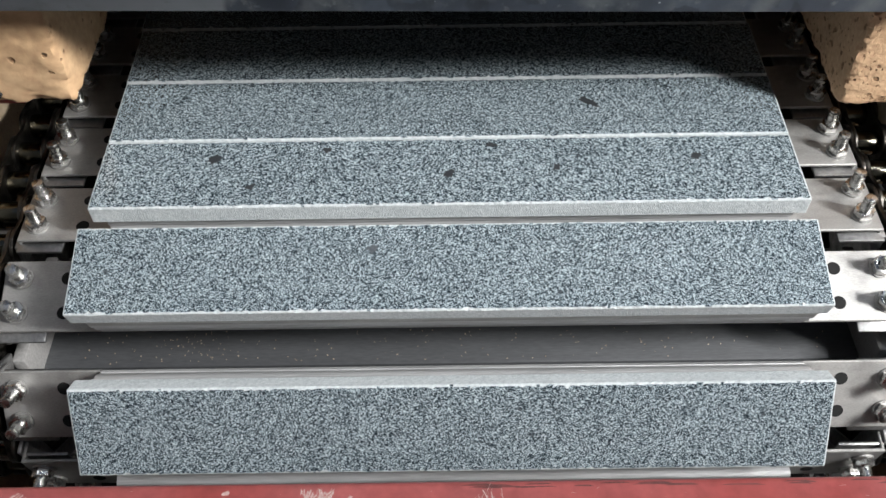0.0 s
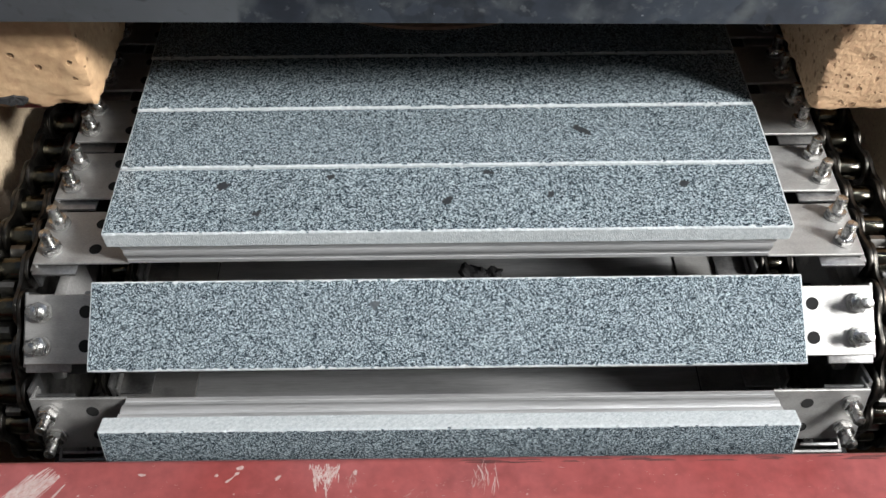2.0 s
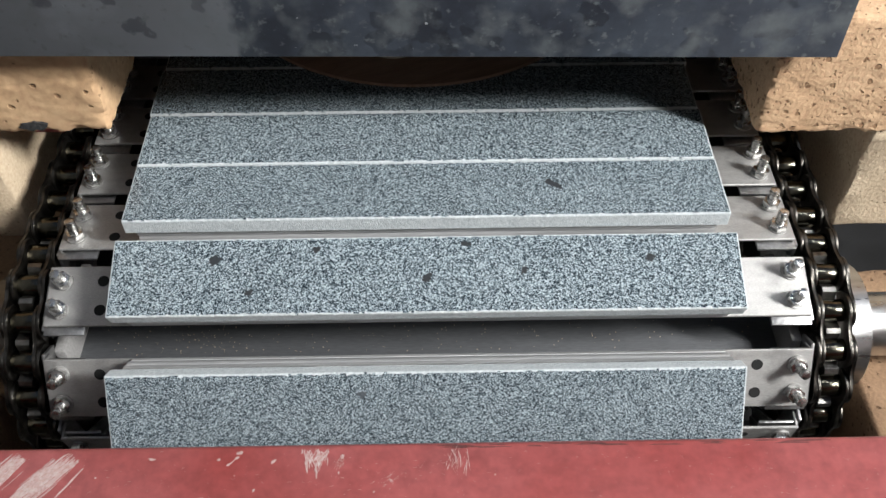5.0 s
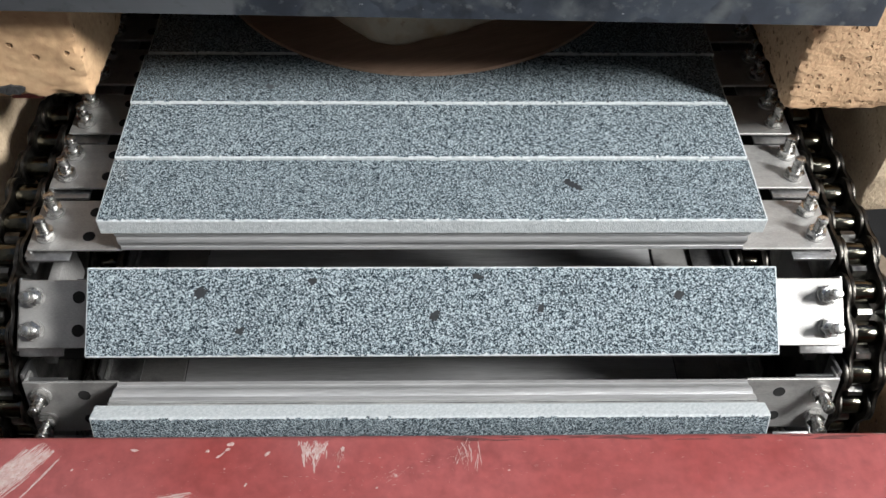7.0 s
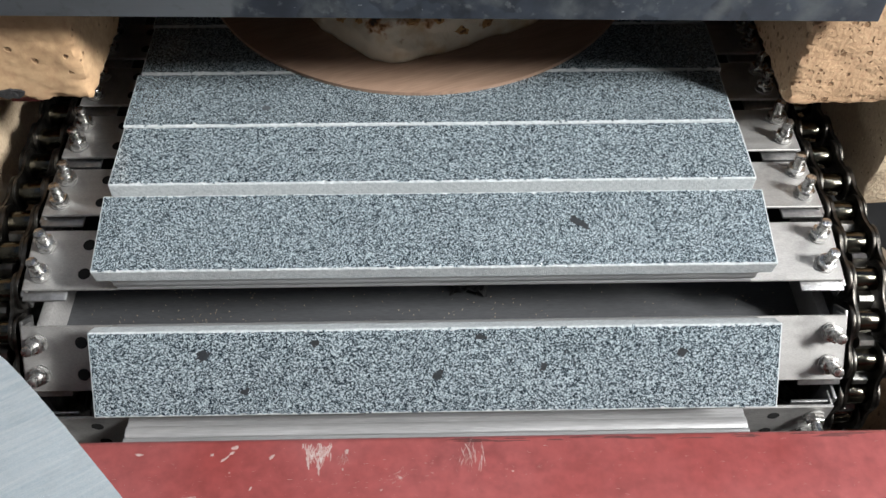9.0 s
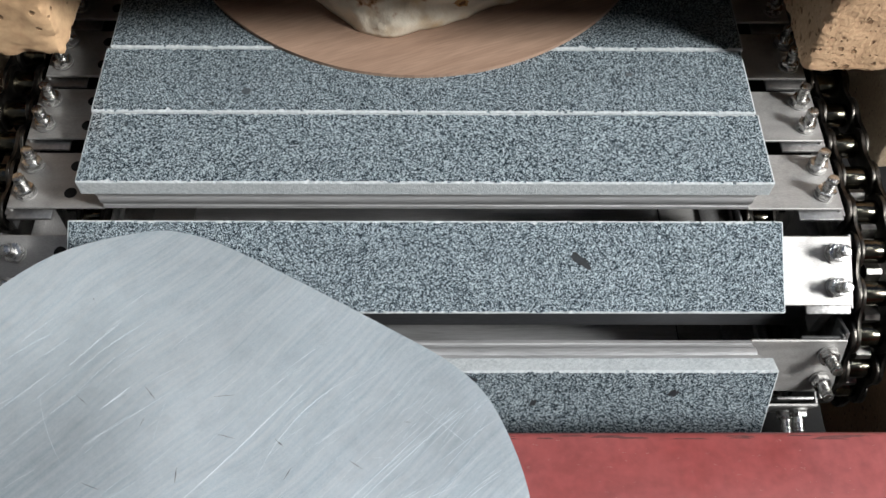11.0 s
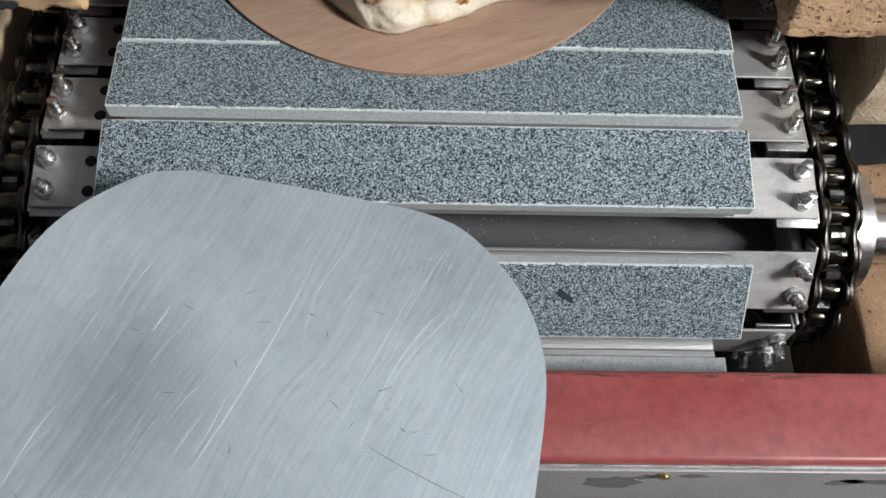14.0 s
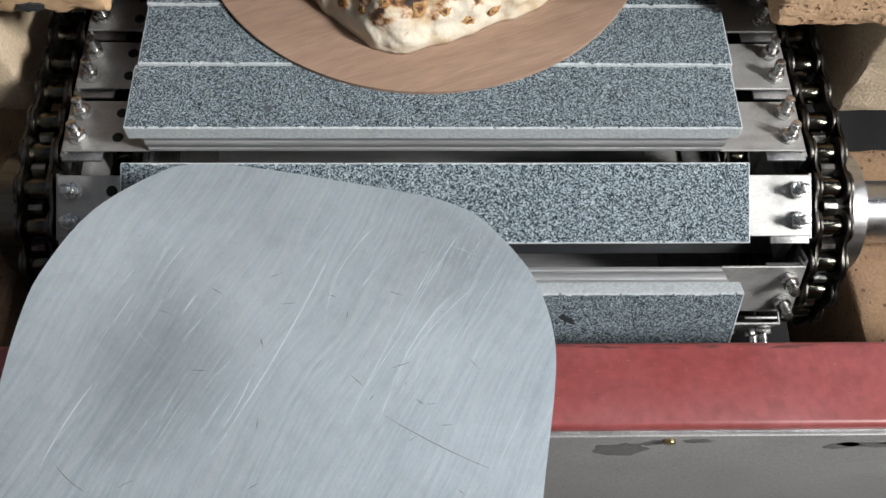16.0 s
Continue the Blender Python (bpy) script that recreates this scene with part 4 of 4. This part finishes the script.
# low bricks, painted darker for the shade they stand in
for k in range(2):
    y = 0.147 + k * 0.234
    brick(-0.6000, -0.3750, y, y + 0.230, -0.4200, -0.3050, FIREBRICK_SHADED, 50 + k, "brown firebrick of the lowest course, shade put into its colour")
brick(0.3950, 0.5100, -0.1450, 0.1080, -0.3100, -0.1450, FIREBRICK_SHADED, 61, "brown firebrick standing under the shaft end, shade put into its colour")
brick(-0.5150, -0.4000, -0.1450, 0.0800, -0.3100, -0.1450, FIREBRICK_SHADED, 62, "brown firebrick standing under the shaft end, shade put into its colour")

# red side rail under the upper bricks
bm = bmesh.new()
box(bm, -0.3460, -0.3200, 0.118, 1.25, 0.0480, 0.0510, 0.0006, 1)
box(bm, -0.3460, -0.3200, 0.118, 0.121, 0.0510, 0.0740, 0.0006, 1)
box(bm, -0.3460, -0.3430, 0.121, 1.25, 0.0510, 0.0765, 0.0006, 1)
tagged(new("side_rail", mesh_of("side_rail", bm, RED)), "red enamelled steel angle rail under the bricks", "side rail")

# black plates added for the deep shade between the chain runs and the brickwork
for s in (-1, 1):
    bm = bmesh.new()
    xs = sorted((s * 0.3660, s * 0.3690))
    box(bm, xs[0], xs[1], 0.140, 1.25, -0.40, -0.050)
    tagged(new("side_plate", mesh_of("side_plate", bm, SOOT_SHADE)), "added black plate standing in for deep shade inside the brickwork", "side plate", "side plates of the tunnel")

# ---- workshop ----
bm = bmesh.new()
box(bm, -4, 4, -4, 4, -0.95, -0.90)
tagged(new("floor", mesh_of("floor", bm, FLOOR)), "grey concrete workshop floor", "floor", kind="structure")
bm = bmesh.new()
box(bm, -0.75, 0.75, -0.20, 1.3, -0.46, -0.45)
tagged(new("machine_base", mesh_of("machine_base", bm, SOOT_SHADE)), "soot and shade black steel tray under the conveyor", "tray")
# unseen walls, added to block sky light and kept dark against bounce
for name, q in (("wall_west", (-1.65, -1.50, -2.5, 2.2, -0.90, 4.4)), ("wall_south", (-1.65, 3.4, -2.65, -2.5, -0.90, 4.4)), ("wall_north", (-1.65, 3.0, 2.2, 2.35, -0.90, 2.6))):
    bm = bmesh.new()
    box(bm, *q)
    tagged(new(name, mesh_of(name, bm, WALL)), "unseen dark grey wall added to close the place and hold back sky light", "wall", kind="structure")

bm = bmesh.new()
box(bm, 2.40, 2.55, -2.5, -1.42, -0.90, 2.9)
box(bm, 2.40, 2.55, -0.90, 2.2, -0.90, 2.9)
box(bm, 2.40, 2.55, -1.42, -0.90, -0.90, 1.20)
box(bm, 2.40, 2.55, -1.42, -0.90, 2.78, 2.9)
tagged(new("wall_east", mesh_of("wall_east", bm, WALL)), "dull grey rendered workshop wall with a tall window opening", "wall", kind="structure")

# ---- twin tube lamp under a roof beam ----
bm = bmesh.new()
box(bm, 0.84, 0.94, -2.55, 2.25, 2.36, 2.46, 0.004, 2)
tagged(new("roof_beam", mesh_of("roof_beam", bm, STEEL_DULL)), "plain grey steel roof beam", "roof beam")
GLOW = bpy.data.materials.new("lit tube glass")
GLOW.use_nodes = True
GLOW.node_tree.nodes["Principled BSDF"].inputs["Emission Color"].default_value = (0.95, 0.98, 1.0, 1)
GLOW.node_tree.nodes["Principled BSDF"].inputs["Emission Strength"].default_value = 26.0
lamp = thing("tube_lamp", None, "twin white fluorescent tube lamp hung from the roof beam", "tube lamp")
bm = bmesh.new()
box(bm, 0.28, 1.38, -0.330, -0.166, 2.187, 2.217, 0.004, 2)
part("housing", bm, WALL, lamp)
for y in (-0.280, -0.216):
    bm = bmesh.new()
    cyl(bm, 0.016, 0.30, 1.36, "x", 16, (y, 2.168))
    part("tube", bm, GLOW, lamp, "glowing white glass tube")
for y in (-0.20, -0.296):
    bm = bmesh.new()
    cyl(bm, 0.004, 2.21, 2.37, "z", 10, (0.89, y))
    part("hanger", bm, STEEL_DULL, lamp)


# ---- board and bread ----
BOARD_Y = 0.2180 + SPEED * 16
bm = bmesh.new()
cyl(bm, 0.1974, 0.0, 0.0030, "z", 128, (0, 0), 0.0008)
board = new("round_board", mesh_of("round_board", bm, WOOD))
tagged(board, "thin round reddish-brown wooden serving board on the slats", "serving board")
MOVES.append((board, [(t, pose(-0.0137, BOARD_Y - SPEED * t, TOP + 0.0002, 0, 0, 22)) for t in (0.0, 8.0, 16.0)]))


def bread_bm():
    """A flat puffed loaf: swollen wrinkled rim with rounded flanks, sunken middle, a blunt snout at the front."""
    bm = bmesh.new()
    inner, outer, seg, crest = 46, 26, 400, 0.80
    steps = [(crest * j / inner, None) for j in range(1, inner + 1)] + [(None, math.pi / 2 * j / outer) for j in range(1, outer + 1)]
    vs = []
    for u, phi in steps:
        row = []
        for i in range(seg):
            a = 2 * math.pi * i / seg
            d = (a - radians(255) + math.pi) % (2 * math.pi) - math.pi
            rad = 0.127 + 0.023 * math.exp(-(d / (0.27 if d > 0 else 0.50)) ** 2) + 0.002 * math.sin(7 * a) + 0.0015 * math.sin(13 * a + 1)
            rad += 0.002 * noise.noise(Vector((math.cos(a) * 9, math.sin(a) * 9, 2)))
            top = 0.036 + 0.004 * math.exp(-(d / 0.5) ** 2) + 0.006 * noise.noise(Vector((math.cos(a) * 5, math.sin(a) * 5, 0.7)))
            if phi is None:
                r, h, flank = rad * u, 0.013 + (top - 0.013) * math.exp(-((u - crest) / 0.12) ** 2), 0.0
            else:
                r, h, flank = rad * (crest + (1 - crest) * math.sin(phi) ** 0.9), top * max(0.0, math.cos(phi)) ** 0.9, math.sin(phi)
            p = Vector((r * math.cos(a), r * math.sin(a), h * 1.4))
            w = 0.0048 * noise.noise(p * 42) + 0.0019 * noise.noise(p * 110) + 0.0006 * noise.noise(p * 260)
            w *= 1 if h > 0.008 else h / 0.008
            r += w * flank
            row.append(bm.verts.new((r * math.cos(a), r * math.sin(a), max(0.0, h + w * (1 - 0.6 * flank)))))
        vs.append(row)
    mid = bm.verts.new((0, 0, 0.013))
    for i in range(seg):
        bm.faces.new((mid, vs[0][i], vs[0][(i + 1) % seg]))
    for j in range(len(vs) - 1):
        for i in range(seg):
            bm.faces.new((vs[j][i], vs[j][(i + 1) % seg], vs[j + 1][(i + 1) % seg], vs[j + 1][i]))
    bm.faces.new(vs[-1])
    return bm


bread = thing("flatbread", None, "puffy baked flatbread with pale rim and charred blisters", "bread")
loaf = part("loaf", bread_bm(), CRUST, bread)
loaf.data.set_sharp_from_angle(angle=radians(170))


def blister(degrees_, radius, size, seed):
    """A burst charred bubble: a low ragged dome bedded in the crust."""
    x, y = radius * math.cos(radians(degrees_)), radius * math.sin(radians(degrees_))
    top = min((v for v in loaf.data.vertices if v.co.z > 0.014), key=lambda v: (v.co.x - x) ** 2 + (v.co.y - y) ** 2)
    for name, material, grow, sink, label in (("toasted_ring", TOAST, 1.20, 0.05, "toasted brown ring round a blister"), ("blister", CHAR, 0.74, -0.10, "charred blister on the crust")):
        bubble(name, material, size * grow, size * sink, seed, top, label)


def bubble(name, material, size, sink, seed, top, label):
    bm = bmesh.new()
    bmesh.ops.create_icosphere(bm, subdivisions=3, radius=1.0)
    for v in bm.verts:
        q = 1 + 0.55 * noise.noise(v.co * 1.7 + Vector((seed * 3.1, 0, 0))) + 0.25 * noise.noise(v.co * 4 + Vector((0, seed * 2.3, 0)))
        v.co = Vector((v.co.x * size * q, v.co.y * size * q * 0.75, v.co.z * size * 0.30 * q))
    turn = top.normal.to_track_quat("Z", "Y").to_matrix().to_4x4()
    bmesh.ops.transform(bm, matrix=Matrix.Translation(top.co - top.normal * sink) @ turn, verts=bm.verts)
    part(name, bm, material, loaf, label)


for k, (w, r, size) in enumerate(((236, 0.134, 0.0052), (244, 0.137, 0.0040), (252, 0.134, 0.0040), (264, 0.130, 0.0060), (273, 0.127, 0.0044), (282, 0.126, 0.0056),
                                  (293, 0.124, 0.0044), (303, 0.122, 0.0040), (228, 0.124, 0.0046), (259, 0.120, 0.0044), (278, 0.117, 0.0046), (219, 0.118, 0.0040), (289, 0.115, 0.0042))):
    blister(w, r, size, k)
MOVES.append((bread, [(t, pose(-0.0040, BOARD_Y - SPEED * t - 0.0130, TOP + 0.0034)) for t in (0.0, 8.0, 16.0)]))

# ---- baker's peel ----
# corners of the blade, rounded by a spline
BLADE = [(-0.171, -0.094), (-0.174, -0.039), (-0.171, 0.010), (-0.163, 0.043), (-0.139, 0.086), (-0.100, 0.116), (-0.073, 0.124), (-0.034, 0.121), (0.055, 0.104), (0.099, 0.093), (0.126, 0.076), (0.154, 0.038), (0.165, -0.001), (0.164, -0.038), (0.152, -0.107), (0.144, -0.170), (0.105, -0.222), (0.060, -0.235), (-0.080, -0.235), (-0.125, -0.222), (-0.164, -0.170)]


def rounded(points, n=5):
    """A closed Catmull-Rom spline through the corners."""
    out = []
    for i in range(len(points)):
        a, b, c, d = (Vector(points[(i + k) % len(points)]) for k in (-1, 0, 1, 2))
        for k in range(n):
            f = k / n
            q = 0.5 * (2 * b + (c - a) * f + (2 * a - 5 * b + 4 * c - d) * f ** 2 + (3 * b - 3 * c + d - a) * f ** 3)
            out.append((q.x, q.y))
    return out


def peel_bm():
    bm = bmesh.new()
    prism(bm, rounded(BLADE), 0.0, 0.0016, "z", 0.0004)
    return bm


peel = thing("pizza_peel", None, "scratched brushed aluminium pizza peel blade held over the beam", "pizza peel")
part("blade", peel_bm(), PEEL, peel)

def scratch(bm, x, y, length, degrees_, sag, wide, proud):
    """One thin curved score with tapered ends."""
    w = radians(degrees_)
    along, across = Vector((math.cos(w), math.sin(w))), Vector((-math.sin(w), math.cos(w)))
    n = 12
    mid = [Vector((x, y)) + along * length * (q / n - 0.5) + across * sag * (1 - (2 * q / n - 1) ** 2) for q in range(n + 1)]
    thick = [wide * (1 - abs(2 * q / n - 1) ** 3) for q in range(n + 1)]
    up = [p + across * h for p, h in zip(mid, thick)]
    dn = [p - across * h for p, h in zip(mid, thick)][1:-1]
    prism(bm, [(p.x, p.y) for p in up + dn[::-1]], 0.0012, proud)


# fine scratches worn into the blade, most along one sweep
rnd = random.Random(21)
bm = bmesh.new()
for k in range(400):
    x, y = (rnd.uniform(-0.15, 0.14), rnd.uniform(-0.19, 0.095)) if rnd.random() < 0.55 else (rnd.gauss(0.090, 0.028), rnd.gauss(0.0, 0.045))
    w = rnd.gauss(63, 6) if rnd.random() < 0.92 else rnd.uniform(0, 180)
    ln = 0.006 + 0.045 * rnd.random() ** 2
    if Vector((x, y)).length + ln / 2 < 0.155 and y < 0.075:
        scratch(bm, x, y, ln, w, ln * rnd.uniform(-0.01, 0.05), 0.00005 * rnd.uniform(0.5, 1.5), 0.00164 + 0.0000001 * k)
tagged(part("fine_scratch", bm, SCRATCH, peel, "fine bright scratch marks"), kind="stuff")
# the deep ones
for k, (x, y, ln, w, sag, wide) in enumerate((
        (-0.009, -0.012, 0.152, 64.6, -0.003, 0.00026), (0.036, 0.037, 0.080, 67.6, 0.008, 0.00016), (0.082, -0.009, 0.075, 59.3, 0.004, 0.00030),
        (0.059, -0.053, 0.024, 70.5, 0.0, 0.00028), (0.093, -0.001, 0.085, 50.4, 0.004, 0.00018), (0.068, 0.001, 0.157, 63.6, 0.001, 0.00016),
        (0.087, 0.030, 0.085, 62.6, 0.001, 0.00018), (0.136, -0.070, 0.060, 62.3, 0.0, 0.00022), (0.120, 0.009, 0.081, 61.5, 0.004, 0.00014),
        (-0.129, -0.062, 0.056, 66.6, 0.002, 0.00018), (-0.065, 0.019, 0.016, 62.1, 0.0, 0.00022), (0.062, -0.018, 0.062, 58.1, 0.001, 0.00016),
        (-0.029, -0.047, 0.039, 66.5, -0.001, 0.00016))):
    bm = bmesh.new()
    scratch(bm, x, y, ln, w, sag, wide * 0.75, 0.00172 + 0.000001 * k)
    part("long_scratch", bm, SCRATCH, peel, "long bright scratch")
for x, y, ln, w in ((0.091, -0.074, 0.072, -27.6), (-0.122, -0.093, 0.027, -39.6)):
    bm = bmesh.new()
    scratch(bm, x, y, ln, w, -0.0015, 0.00016, 0.00170)
    part("dark_scratch", bm, GREASE, peel, "thin dark scratch")
# short dark nicks
bm = bmesh.new()
for k in range(34):
    x, y, w, ln = rnd.uniform(-0.12, 0.12), rnd.uniform(-0.15, 0.07), rnd.uniform(0, 3.14), rnd.uniform(0.0006, 0.006)
    c, q = Vector((math.cos(w), math.sin(w))) * ln, Vector((-math.sin(w), math.cos(w))) * rnd.uniform(0.00010, 0.00028)
    prism(bm, [(x - c.x, y - c.y), (x + q.x, y + q.y), (x + c.x, y + c.y), (x - q.x, y - q.y)], 0.0012, 0.00165 + 0.0000005 * k)
tagged(part("nick", bm, GREASE, peel, "short dark nicks"), kind="stuff")
PEEL_ROWS = [
    (0.0, -0.8300, -0.6000, 0.1120, -1.73, 2.28, -37.28),
    (8.5, -0.5800, -0.5000, 0.1120, -1.73, 2.28, -37.28),
    (8.8, -0.3600, -0.3700, 0.1120, -1.73, 2.28, -37.28),
    (9.0, -0.2727, -0.3071, 0.1120, -1.65, 2.34, -35.22),
    (9.2, -0.2213, -0.2679, 0.1120, -1.35, 2.53, -28.18),
    (9.3, -0.1918, -0.2673, 0.1120, -1.33, 2.54, -27.58),
    (9.4, -0.1656, -0.2636, 0.1120, -1.33, 2.53, -27.78),
    (9.5, -0.1395, -0.2649, 0.1120, -1.34, 2.53, -27.87),
    (9.7, -0.1217, -0.2619, 0.1120, -1.10, 2.65, -22.51),
    (11.8, -0.1096, -0.2212, 0.1091, -0.96, 2.76, -12.82),
    (12.0, -0.1113, -0.2198, 0.1051, 0.26, 0.81, -8.92),
    (12.5, -0.1020, -0.2034, 0.1013, -0.57, 2.20, -0.44),
    (13.0, -0.0987, -0.1938, 0.1034, 0.15, 1.12, 0.08),
    (13.5, -0.0979, -0.1944, 0.1030, -0.36, 0.42, 0.31),
    (14.0, -0.0989, -0.1973, 0.1043, -0.23, 0.89, 0.47),
    (14.5, -0.0992, -0.2002, 0.1056, 0.05, 0.39, 0.15),
    (15.0, -0.0996, -0.2008, 0.1054, 0.16, 0.56, 0.29),
    (15.5, -0.0993, -0.2017, 0.1056, 0.30, 0.38, 0.18),
    (16.0, -0.0995, -0.2003, 0.1022, 0.00, 0.01, -0.01),
]
MOVES.append((peel, [(t, pose(x, y, z, rx, ry, rz)) for t, x, y, z, rx, ry, rz in PEEL_ROWS]))


def motions():
    for ob, rows in MOVES:
        walk(ob, rows)


motions()
